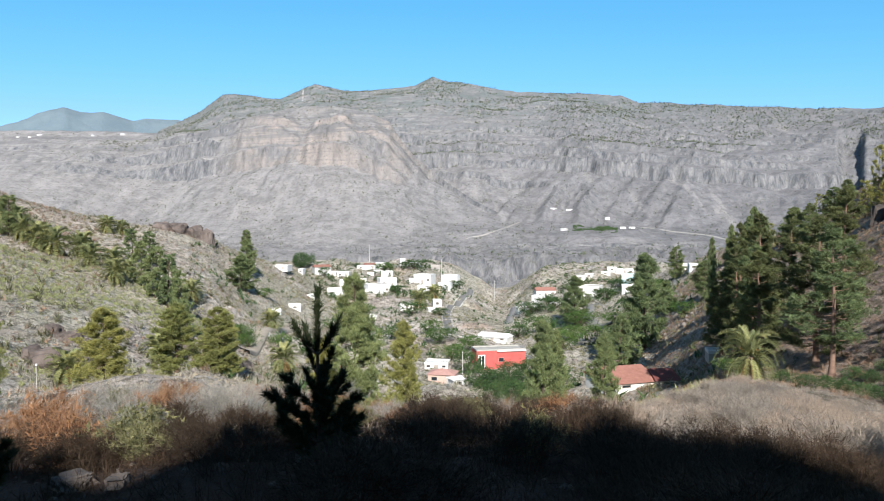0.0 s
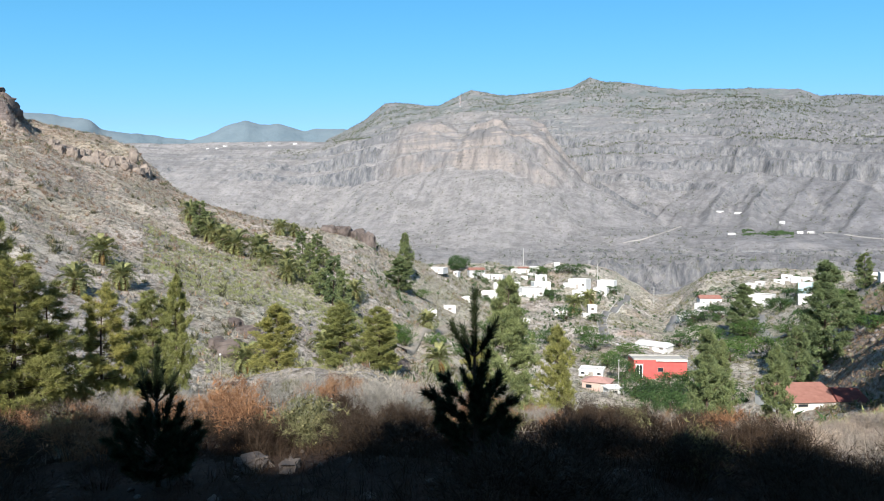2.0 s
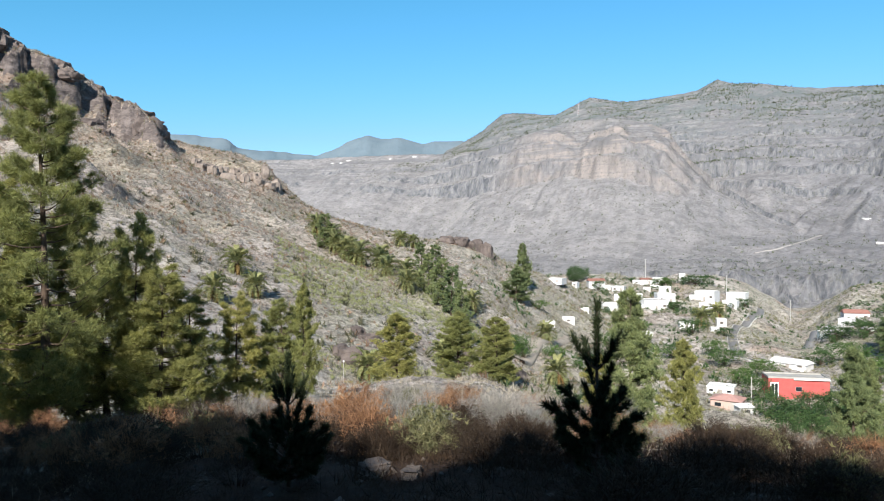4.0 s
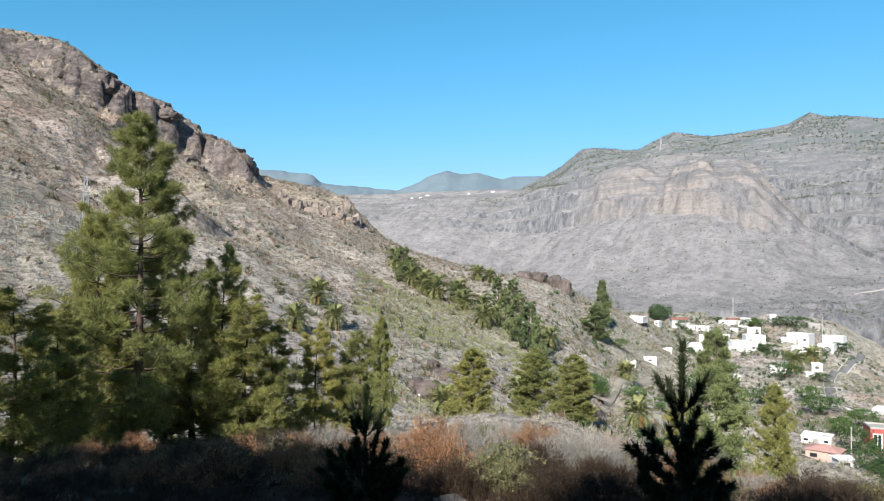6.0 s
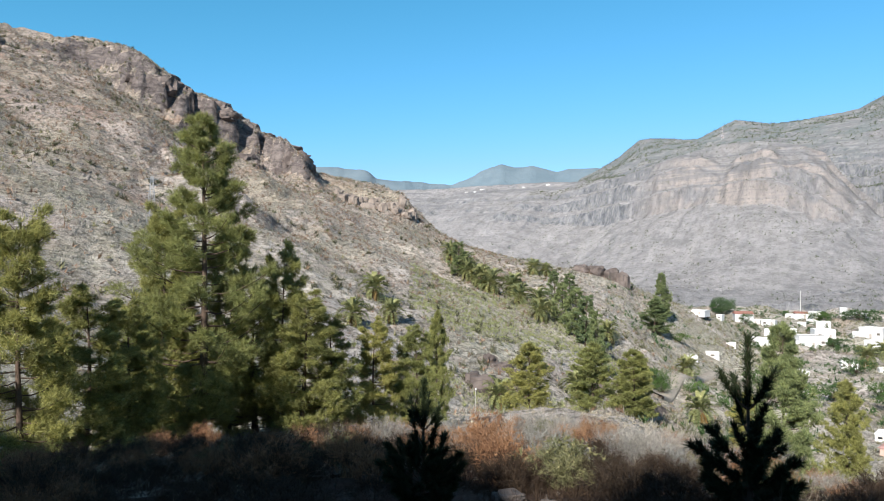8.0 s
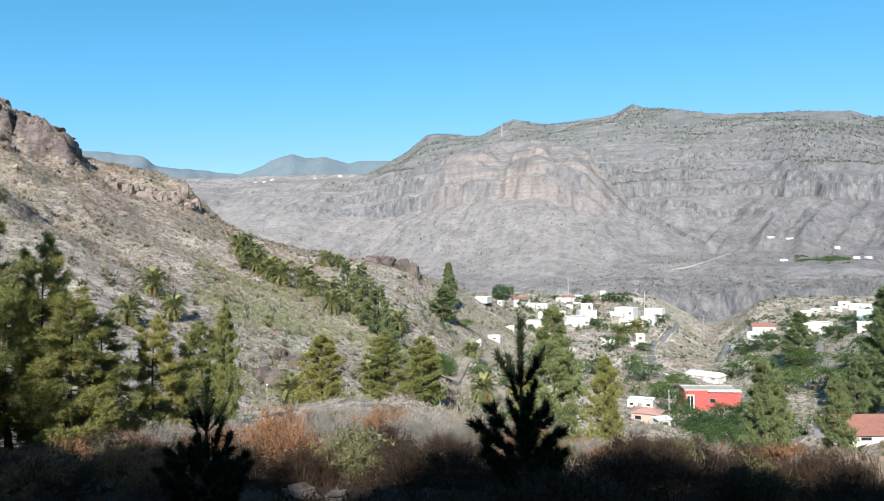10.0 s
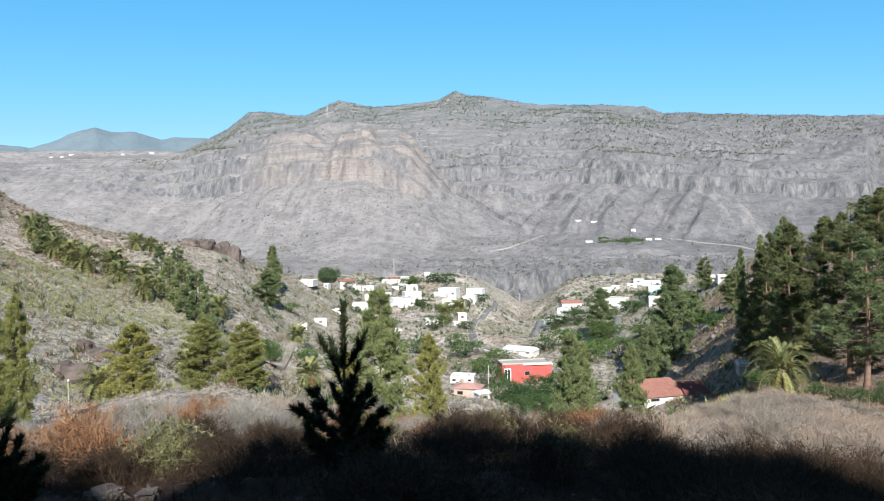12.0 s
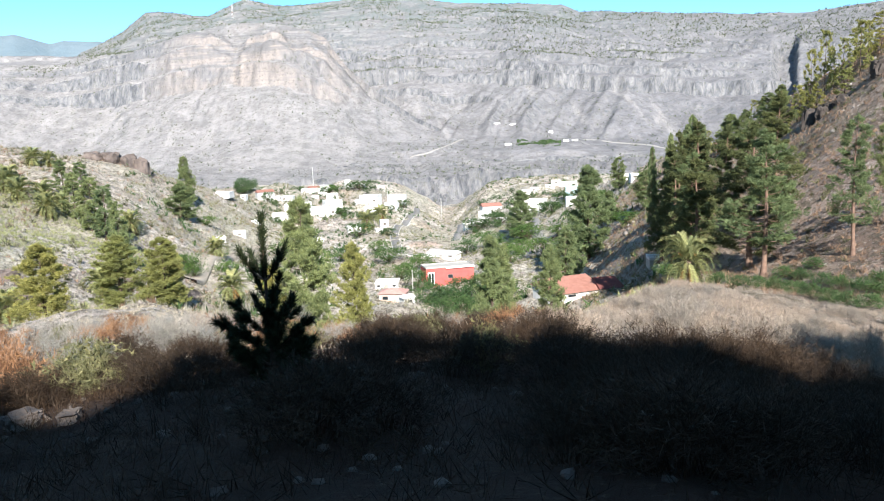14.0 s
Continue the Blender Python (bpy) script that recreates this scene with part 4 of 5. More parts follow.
plant_all(clump_pine(40, 10, 2.4, 0.1, 36, 2, 7, 6, 0.45, 0.16, (0.22, 0.13), cone), [(33.0, 150, 1.2, 0.75), (36.2, 150, 0.50, 0.70), (32.1, 150, 1.08, 0.62), (35.1, 140, 0.9, 0.75), (34.1, 146, 0.8, 0.6)] + ridge_row(),
          "small pine in the line along the slope's ridge", "tree", "ridge pines")
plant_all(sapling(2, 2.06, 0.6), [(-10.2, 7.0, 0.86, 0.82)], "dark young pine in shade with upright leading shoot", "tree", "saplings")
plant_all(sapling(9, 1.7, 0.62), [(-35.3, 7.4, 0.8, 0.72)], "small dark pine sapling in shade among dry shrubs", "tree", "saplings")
plant_all(palm(1, 1.5, 46, 12, WIDE_FRONDS, 125), [(-31.2, 226, 2.1, 1.4), (-32.6, 240, 2.0, 1.5), (-24.3, 200, 1.4, 1.1), (-29.3, 220, 2.34, 1.95), (-30.2, 223, 2.14, 1.77), (-27.5, 221, 2.12, 1.76), (-25.8, 278, 1.77, 1.47), (-24.8, 279, 1.54, 1.28), (-26.9, 196, 1.67, 1.39), (-25.4, 203, 1.64, 1.36), (-31.5, 234, 1.99, 1.65), (-19.9, 204, 1.56, 1.30), (-25.3, 186, 1.58, 1.31)], "green date palm with drooping fronds on stony hillside", "palm", "hillside palms")
plant_all(palm(2, 1.7, 40, 16, WIDE_FRONDS, 118), [(-38.9, 149, 1.58, 1.32), (-40.6, 122, 1.30, 1.08), (-37.5, 135, 1.29, 1.07), (-13.9, 223, 1.80, 1.50), (-28.6, 107, 1.25, 1.04), (-13.0, 163, 1.80, 1.50), (-22.4, 134, 1.42, 1.18), (-1.8, 318, 2.30, 1.91), (-0.7, 340, 2.17, 1.80), (-18.1, 102, 0.87, 0.72)], "date palm with dry orange lower fronds on slope", "palm", "hillside palms")
plant_all(palm(3, 1.7, 66, 4, ARCHED, 132, 5), [(24.0, 58, 1.15, 0.95)], "large date palm with arching yellow-green fronds beside house", "palm", "garden palms")
plant_all(leafy_tree(4, "broadleaf_tree", 6, 9, 0.2, 220, 40, 0.3, LEAF, 1.0), [(-11.4, 437, 1.54, 1.58)], "round-crowned dark green tree on village ridge", "tree", "garden trees")
plant_all(leafy_tree(6, "garden_tree", 4, 4.6, 0.12, 100, 18, 0.28), [(3.1, 148, 1.23, 1.57), (4.7, 147, 1.12, 1.81), (2.2, 171, 1.39, 1.51), (6.4, 148, 1.03, 1.31), (5.7, 114, 0.93, 1.21), (4.0, 109, 0.88, 1.15), (-3.9, 366, 1.04, 2.59), (-2.3, 425, 1.38, 4.50), (1.2, 390, 1.11, 2.07), (9.1, 313, 1.40, 3.32), (7.3, 314, 1.53, 2.78), (13.4, 296, 1.32, 2.61), (14.4, 315, 1.28, 2.23), (15.8, 224, 1.36, 2.37), (-9.7, 409, 1.50, 1.45), (-2.5, 297, 1.45, 2.62), (-0.2, 289, 0.82, 1.53), (-6.7, 250, 1.02, 1.77), (-3.9, 229, 1.12, 2.43), (6.3, 247, 1.20, 2.18), (5.6, 152, 1.0, 1.3), (7.3, 151, 1.2, 1.4), (8.2, 146, 1.1, 1.3), (6.4, 140, 0.9, 1.5), (9.4, 158, 1.1, 1.3), (10.0, 142, 0.9, 1.3), (4.6, 128, 0.8, 1.3)], "dense dark green garden tree near the houses", "tree", "garden trees")
plant_all(leafy_tree(7, "garden_tree", 4, 4.6, 0.1, 90, 20, 0.27, BRIGHT_LEAF), [(8.2, 195, 1.19, 1.38), (17.0, 247, 1.30, 2.18), (14.0, 231, 1.03, 1.64), (-16.1, 199, 1.14, 1.76), (10.5, 228, 1.21, 2.02), (-4.8, 423, 1.20, 2.99), (-15.7, 196, 1.19, 1.38), (22.9, 66, 0.27, 0.70), (-6.7, 300, 1.47, 2.12), (0.8, 180, 1.09, 1.59), (-0.2, 229, 1.40, 2.02), (2.6, 209, 1.10, 1.84), (8.2, 255, 1.56, 2.70), (10.0, 206, 1.42, 2.19), (11.4, 254, 1.55, 2.25), (-10.4, 193, 1.57, 2.05), (-8.6, 244, 1.49, 2.16), (-5.8, 218, 1.77, 2.31), (-13.1, 204, 1.08, 1.44), (14.9, 194, 1.34, 2.06), (12.7, 210, 1.45, 2.22), (19.2, 176, 0.93, 1.56), (-14.4, 268, 0.98, 1.42), (-1.1, 251, 1.22, 1.77)], "green leafy shrub-like tree on valley floor", "tree", "garden trees")
plant_all(leafy_tree(8, "garden_tree", 4, 4.6, 0.1, 60, 16, 0.34), village_gardens(), "dark green tree between white village houses", "tree", "garden trees")
plant_all(leafy_tree(9, "orchard_tree", 1.6, 2.2, 0.12, 70, 20, 0.15, LEAF), [(26.4, 60, 0.57, 0.82), (27.8, 60, 0.57, 0.72), (29.0, 59, 0.60, 0.71), (30.4, 60, 0.67, 0.82), (31.6, 61, 0.68, 0.83), (32.7, 56, 0.62, 0.76), (33.8, 55, 0.61, 0.74), (35.1, 52, 0.62, 0.78), (36.5, 53, 0.63, 0.79), (30.8, 67, 0.63, 0.81), (32.1, 65, 0.61, 0.79), (33.4, 63, 0.60, 0.76), (34.7, 61, 0.63, 0.83), (36.1, 59, 0.61, 0.80), (37.1, 58, 0.59, 0.78), (32.8, 67, 0.57, 0.80), (37.1, 60, 0.51, 0.72)], "low bright green fruit tree planted in a row", "tree", "orchard rows")


# ---- brush on the near bank ----
def brush_places(seed, count, az0, az1, r0, r1, size0, size1):
    rng = np.random.default_rng(seed)
    out = []
    while len(out) < count:
        az, r = rng.uniform(az0, az1), math.sqrt(rng.uniform(r0 ** 2, r1 ** 2))
        if r < 8.2 and -36 < az < -16 or r < 4.4 and az < -4 or 5 < seed < 9 and az > 14 and r > 8.5 or seed in (2, 5) and az > 14 or seed == 6 and -6 < az < 14 and rng.random() < 0.45:
            continue
        k = rng.uniform(size0, size1)
        out.append((az, r, k, k * rng.uniform(0.85, 1.25)))
    return out


plant_all(bush(1, "rust_bush", 1.1, 0.75, 56, RUST, 0.25, fine=9), brush_places(1, 84, -66, 2, 9.5, 22, 0.7, 1.15), "rust-orange dry shrub with fine upright twigs on bank", "bush", "near brush")
plant_all(bush(2, "rust_bush", 1.1, 0.7, 56, RUST, 0.1, fine=9), brush_places(2, 34, -12, 16, 13, 22, 0.7, 1.1), "reddish-brown dry shrub on sunlit edge of bank", "bush", "near brush")
plant_all(bush(3, "grey_bush", 1.15, 0.78, 58, GREY_TWIG, fine=9), brush_places(3, 82, -42, 4, 11.5, 25, 0.65, 1.15) + brush_places(9, 28, -34, -8, 10, 17, 0.75, 1.15), "grey leafless shrub with tangled dry twigs", "bush", "near brush")
plant_all(bush(4, "grey_bush", 1.3, 0.6, 80, PINK_TWIG, fine=9), brush_places(4, 230, 7, 40, 11, 46, 0.7, 1.3), "low pinkish-grey dry shrub on the mound", "bush", "near brush")
plant_all(bush(5, "olive_bush", 1.1, 0.75, 64, OLIVE, 0.5), brush_places(5, 24, -66, 38, 8, 20, 0.6, 1.0), "olive-green broom-like shrub among dry brush", "bush", "near brush")
plant_all(bush(6, "dark_bush", 1.1, 0.6, 64, SHADED_TWIG, fine=11), brush_places(6, 105, -66, 40, 3.6, 15, 0.55, 1.0), "brown twiggy shrub in deep shade, shade tinted into its colour", "bush", "near brush")
plant_all(bush(8, "dark_bush", 1.4, 0.8, 70, SHADED_TWIG, fine=11), brush_places(3, 26, -66, -38, 9, 20, 0.7, 1.1), "dry shrub below the large pine, shade tinted into its colour", "bush", "near brush")
plant_all(bush(7, "dark_bush", 1.3, 0.75, 70, SHADED_TWIG, 0.0, fine=11), brush_places(7, 44, -2, 40, 7, 15, 0.6, 0.95) + brush_places(8, 34, 14, 40, 3.4, 8.5, 0.55, 0.85), "tall dry shrub at edge of shade, shade tinted into its colour", "bush", "near brush")


# ---- loose cover: one object for each kind of stuff ----
def scatter(seed, count, az0, az1, r0, r1, clump=0.0, scale=40.0):
    """Places on the land, thinned by a patchy noise."""
    rng = np.random.default_rng(seed)
    az, r = rng.uniform(az0, az1, count), np.sqrt(rng.uniform(r0 ** 2, r1 ** 2, count))
    x, y = r * np.sin(np.radians(az)), r * np.cos(np.radians(az))
    keep = rough(x / scale, y / scale, 3, seed) + rng.normal(0, 0.25, count) > clump
    x, y = x[keep], y[keep]
    return rng, np.stack([x, y, height(x, y)], -1)


def scrub(name, seed, count, area, clump, scale, blade, length, width, material, label, category):
    rng, p = scatter(seed, count, *area, clump, scale)
    size = rng.uniform(0.5, 1.3, len(p)) ** 1.5
    v, f = blades(rng, p, np.tile([0, 0, 0.75], (len(p), 1)), blade, length * size, width * size, 0.6, length * 0.25)
    return tagged(new(name, mesh_of(name, v, f, material)), label, category, kind="stuff")


def stones(name, seed, count, area, clump, scale, size0, size1, material, label):
    rng, p = scatter(seed, count, *area, clump, scale)
    d = np.array([[1, 0, 0], [0, 1, 0], [-1, 0, 0], [0, -1, 0], [0, 0, 0.8], [0, 0, -0.8], [0.6, 0.6, 0.45], [-0.6, 0.55, 0.4], [0.55, -0.6, 0.45], [-0.55, -0.6, 0.4]], float)
    tri = np.array([[0, 1, 6], [1, 4, 6], [4, 0, 6], [1, 2, 7], [2, 4, 7], [4, 1, 7], [3, 0, 8], [0, 4, 8], [4, 3, 8], [2, 3, 9], [3, 4, 9], [4, 2, 9], [1, 0, 5], [2, 1, 5], [3, 2, 5], [0, 3, 5]])
    s = rng.uniform(size0 ** 0.4, size1 ** 0.4, (len(p), 1, 1)) ** 2.5
    v = p[:, None] + d[None] * s * rng.uniform(0.6, 1.35, (len(p), 10, 3))
    f = tri[None] + 10 * np.arange(len(p))[:, None, None]
    return tagged(new(name, mesh_of(name, v.reshape(-1, 3), f.reshape(-1, 3), material)), label, "rocks", kind="stuff")


LEFT_HILL, RIGHT_HILL, VALLEY = (-68, -8, 82, 440), (14, 42, 55, 230), (-20, 22, 82, 470)
scrub("hill_scrub", 11, 9000, LEFT_HILL, 0.1, 45, 12, 0.8, 0.14, OLIVE, "olive scrub dotted over the stony hillside", "scrub")
scrub("hill_scrub", 29, 26000, LEFT_HILL, -0.3, 40, 11, 0.7, 0.1, PALE_SCRUB, "pale straw-coloured scrub over the stony hillside", "scrub")
scrub("hill_scrub", 26, 9000, LEFT_HILL, -0.2, 35, 6, 0.8, 0.2, BROWN_TWIG, "brown dry scrub over the stony hillside", "scrub")
scrub("hill_scrub", 28, 12000, (-68, -26, 170, 430), -0.5, 35, 11, 0.85, 0.16, BROWN_TWIG, "low brown scrub below the cliff", "scrub")
scrub("hill_bushes", 25, 5200, LEFT_HILL, 0.0, 60, 26, 1.05, 0.22, DARK_BUSH, "larger dark grey-green bushes on the hillside", "scrub")
scrub("hill_scrub", 12, 30000, LEFT_HILL, -0.35, 30, 11, 0.75, 0.1, GREY_TWIG, "grey dry scrub over the stony hillside", "scrub")
scrub("hill_scrub", 13, 24000, RIGHT_HILL, -0.6, 25, 12, 0.42, 0.055, BROWN_TWIG, "brown dry scrub on the pine slope", "scrub")
scrub("hill_bushes", 14, 2600, RIGHT_HILL, 0.1, 25, 22, 0.5, 0.09, DARK_BUSH, "dark grey-green bushes on the pine slope", "scrub")
scrub("gorge_scrub", 27, 1500, (-8, 17, 640, 930), -0.1, 60, 4, 2.0, 0.8, FAR_LEAF, "sparse dark scrub on the gorge walls", "scrub")
scrub("valley_scrub", 15, 15000, VALLEY, -0.15, 30, 12, 0.85, 0.15, OLIVE, "olive scrub on the valley floor", "scrub")
scrub("valley_scrub", 30, 16000, VALLEY, -0.3, 30, 10, 0.75, 0.12, PALE_SCRUB, "pale dry scrub on the valley floor", "scrub")
scrub("valley_scrub", 16, 5500, VALLEY, 0.12, 26, 11, 1.2, 0.36, LEAF, "dark green garden growth between the houses", "scrub")
scrub("prickly_scrub", 23, 1500, (12, 22, 52, 92), -0.3, 14, 14, 0.5, 0.1, SPURGE, "pale green shrubs in front of the bungalow", "scrub")
scrub("spurge", 17, 9000, (-36, -19, 100, 215), 0.0, 28, 14, 0.55, 0.1, SPURGE, "pale green spurge patches on the hillside", "scrub")
scrub("plateau_trees", 18, 52000, (-26, 40, 1600, 2400), -0.2, 110, 3, 3.7, 1.8, FAR_LEAF, "dark pines dotted over the high plateau", "trees")
scrub("mountain_scrub", 19, 16000, (-45, 40, 690, 1800), -0.2, 120, 3, 2.6, 1.2, FAR_LEAF, "sparse scrub on the mountain flank", "scrub")
scrub("dry_grass", 20, 15000, (8, 40, 11, 58), -0.6, 5, 9, 0.26, 0.012, PINK_TWIG, "pale dry grass covering the mound", "grass")
scrub("dry_grass", 21, 6000, (-66, 12, 10, 30), -0.3, 4, 6, 0.24, 0.016, STRAW, "dry grass between the shrubs", "grass")
scrub("dry_grass", 24, 9000, (-66, 14, 28, 86), -0.3, 12, 10, 0.34, 0.04, PALE_SCRUB, "pale dry grass at the foot of the slopes", "grass")
scrub("dark_grass", 22, 17000, (-66, 40, 2.4, 13), -0.2, 1.6, 8, 0.17, 0.0055, SHADED_GRASS, "withered grass on the shaded bank, shade tinted into its colour", "grass")
stones("hill_stones", 31, 6000, LEFT_HILL, 0.0, 50, 0.1, 0.6, STONE, "pale loose stones on the hillside")
stones("slope_stones", 32, 1200, RIGHT_HILL, 0.0, 30, 0.12, 0.6, STONE, "loose stones on the pine slope")
stones("valley_stones", 33, 2000, VALLEY, 0.0, 30, 0.2, 0.9, STONE, "loose stones on the valley floor")
stones("pebbles", 34, 700, (-66, 40, 2.6, 12), -0.2, 2, 0.015, 0.07, CRAG, "small stones on the shaded bank")


def boulder(seed, az, r, sx, sy, sz, label, material=None, lift=0.45, square=0.55):
    rng = np.random.default_rng(seed)
    bm = bmesh.new()
    bmesh.ops.create_icosphere(bm, subdivisions=3, radius=1.0)
    for v in bm.verts:
        cell = noise.cell(v.co * 1.7 + Vector((seed * 3.1, 0, 0)))
        n = noise.fractal(v.co * 1.6 + Vector((seed, 0, 0)), 0.7, 2.2, 5)
        c = Vector([math.copysign(abs(q) ** e, q) for q, e in zip(v.co, (square, square, square - 0.05))])
        v.co = Vector((c.x * sx, c.y * sy, c.z * sz)) * (1 + 0.3 * n + 0.12 * cell) / 1.25
    me = bpy.data.meshes.new("boulder")
    bm.to_mesh(me)
    bm.free()
    me.materials.append(material or STONE)
    ob = new("boulder", me)
    ob.matrix_basis = Matrix.Translation(spot(az, r, -sz * lift)) @ pose(0, 0, 0, 0, 0, seed * 51)
    return tagged(ob, label, "rock", "boulders")


boulder(1, -28.3, 7.7, 0.23, 0.19, 0.13, "pale angular boulder lying in the shade", CRAG)
boulder(2, -25.4, 7.3, 0.16, 0.12, 0.06, "flat grey stone beside the pale boulder", CRAG)
boulder(3, -19.0, 5.6, 0.07, 0.06, 0.045, "small pale stone on bare earth", CRAG)
boulder(4, 20.5, 4.6, 0.08, 0.075, 0.05, "small pale stone under dark shrubs", CRAG)
for k, (az, r, sx, sz) in enumerate([(32.3, 134, 1.7, 2.6), (32.9, 132, 1.2, 1.8), (33.3, 133, 1.4, 1.2), (34.2, 131, 1.2, 1.0), (36.3, 128, 1.6, 1.6)]):
    boulder(10 + k, az, r, sx, sx * 0.8, sz, "dark weathered rock standing out of the pine slope", LAVA, 0.3)

for k, (az, r, sx, sz) in enumerate([(-18.75, 300, 3.4, 5.2), (-19.6, 301, 4.6, 4.4), (-20.7, 302, 5.6, 3.8), (-22.0, 303, 4.6, 2.6), (-29.8, 112, 3.2, 2.3), (-28.7, 114, 2.7, 1.9), (-30.8, 114, 2.4, 1.6), (-27.6, 117, 2.0, 1.4), (-28.3, 128, 2.4, 1.8), (-27.3, 126, 2.0, 1.6), (-29.4, 131, 2.0, 1.5), (-20.6, 152, 1.8, 1.6), (-21.6, 154, 2.2, 1.5)]):
    boulder(120 + k, az, r, sx, sx * 0.7, sz, "dark jointed rock outcrop on the hillside", CLIFF, 0.2, 0.7)

for k in range(34):
    az = -44.3 - 0.4 * k + 0.25 * math.sin(7 * k)
    r = float(np.interp(az, (-58, -50, -44), (405, 388, 368))) - 24 + 22 * math.sin(3.3 * k)
    boulder(40 + k, az, r, 6.5 + 2 * math.sin(5 * k), 6, 5 + 2 * math.cos(4 * k), "weathered brown crag in the cliff above hillside", CLIFF, -0.8, 0.75)
for k in range(16):
    az = -35.8 - 0.4 * k
    boulder(80 + k, az, 312 + 7 * math.sin(4 * k), 3.2 + math.sin(5 * k), 2.6, 3.4 + 1.2 * math.cos(3 * k), "pale brown jointed rock at end of spur", SPUR, 0.1, 0.65)


# ---- houses ----
def house(az, r, w, h, roof="flat", walls=None, deep=None, turn=0.0, label="", bays=None, lid=None, storey=2.9):
    """A house: walls, roof or parapet, windows with frames and panes, a door. Its front looks at the valley head."""
    root = new("house")
    d = deep or max(4.0, 0.75 * w)
    bm = bmesh.new()
    block(bm, -w / 2, w / 2, 0, d, -1.3, h, 0.04)
    wall = part("wall", bm, walls or WHITE, root)
    if roof == "flat":
        bm = bmesh.new()
        for x0, x1, y0, y1 in ((-w / 2 - 0.06, w / 2 + 0.06, -0.06, 0.2), (-w / 2 - 0.06, w / 2 + 0.06, d - 0.2, d + 0.06), (-w / 2 - 0.06, -w / 2 + 0.2, 0.2, d - 0.2), (w / 2 - 0.2, w / 2 + 0.06, 0.2, d - 0.2)):
            block(bm, x0, x1, y0, y1, h, h + 0.4)
        part("parapet", bm, lid or walls or WHITE, root)
        bm = bmesh.new()
        block(bm, -w / 2 + 0.2, w / 2 - 0.2, 0.2, d - 0.2, h, h + 0.08)
        part("roof", bm, lid or FLATROOF, root)
    else:
        bm = bmesh.new()
        e, rise_by = 0.35, 0.2 * d
        ridge = w / 2 if roof == "gable" else max(0.4, w / 2 - d / 2)
        v = [bm.verts.new(p) for p in ((-w / 2 - e, -e, h), (w / 2 + e, -e, h), (w / 2 + e, d + e, h), (-w / 2 - e, d + e, h), (-ridge, d / 2, h + rise_by), (ridge, d / 2, h + rise_by))]
        for q in ((0, 1, 5, 4), (2, 3, 4, 5), (1, 2, 5), (3, 0, 4), (3, 2, 1, 0)):
            bm.faces.new([v[k] for k in q])
        part("roof", bm, lid or TILE, root, "clay tile roof")
    n = bays or max(1, int(w / 3.2))
    floors = max(1, int(h / storey + 0.25))
    fh = h / floors
    for floor_no in range(floors):
        for k in range(n):
            if not bays and (int(r) + 2 * k + floor_no) % 3 == 0:
                continue
            x = -w / 2 + w * (k + 0.5) / n
            is_door = floor_no == 0 and k == n // 2 and n > 1
            ww, z0, z1 = (0.95, 0.02, min(2.1, fh - 0.3)) if is_door else (min(1.3, 0.42 * w / n), 0.35 * fh + floor_no * fh, 0.35 * fh + floor_no * fh + min(1.0, 0.36 * fh))
            bm = bmesh.new()
            for x0, x1, za, zb in ((x - ww / 2 - 0.07, x + ww / 2 + 0.07, z1, z1 + 0.07), (x - ww / 2 - 0.07, x - ww / 2, z0, z1), (x + ww / 2, x + ww / 2 + 0.07, z0, z1), (x - ww / 2 - 0.07, x + ww / 2 + 0.07, z0 - 0.07, z0)):
                block(bm, x0, x1, -0.07, 0.02, za, zb)
            win = part("door" if is_door else "window", bm, FRAME, root)
            bm = bmesh.new()
            block(bm, x - ww / 2, x + ww / 2, -0.03, 0.02, z0, z1)
            part("leaf" if is_door else "pane", bm, FRAME if is_door else (GLASS if r < 220 else SHUTTER), win)
    if w > 9.6 and roof == "flat" and r < 600 and walls is None:
        bm = bmesh.new()
        side = 1 if int(r) % 2 else -1
        block(bm, min(side * w / 2, side * (w / 2 + 3.2)), max(side * w / 2, side * (w / 2 + 3.2)), 1.0, d * 0.8, -1.3, h * 0.55, 0.03)
        part("annex", bm, walls or WHITE, root)
    if w > 10 and int(r) % 2 and roof == "flat" and r < 600 and walls is None:
        bm = bmesh.new()
        block(bm, -w * 0.42, -w * 0.12, d * 0.45, d * 0.85, h + 0.08, h + 1.7, 0.03)
        part("stair_head", bm, walls or WHITE, root)
    p = spot(az, r)
    root.matrix_basis = Matrix.Translation((p.x, p.y, p.z)) @ pose(0, 0, 0, 0, 0, -az + turn)
    return tagged(root, label or "white flat-roofed house with small dark windows in village", "house", "village houses")


CREST_HOUSES = [(-13.32, 338, 9.1, 1.6), (-11.56, 362, 2.5, 2.3), (-9.3, 410, 8.6, 2.6), (-8.15, 404, 6.7, 2.9), (-6.69, 428, 4.8, 2.1), (-5.10, 427, 5.8, 3.8), (-5.92, 408, 3.9, 1.6), (-5.32, 416, 4.7, 1.9), (-4.54, 405, 6.5, 2.9), (-3.26, 437, 3.5, 5.0), (-2.68, 437, 3.9, 2.5), (-2.08, 433, 4.6, 1.9)]
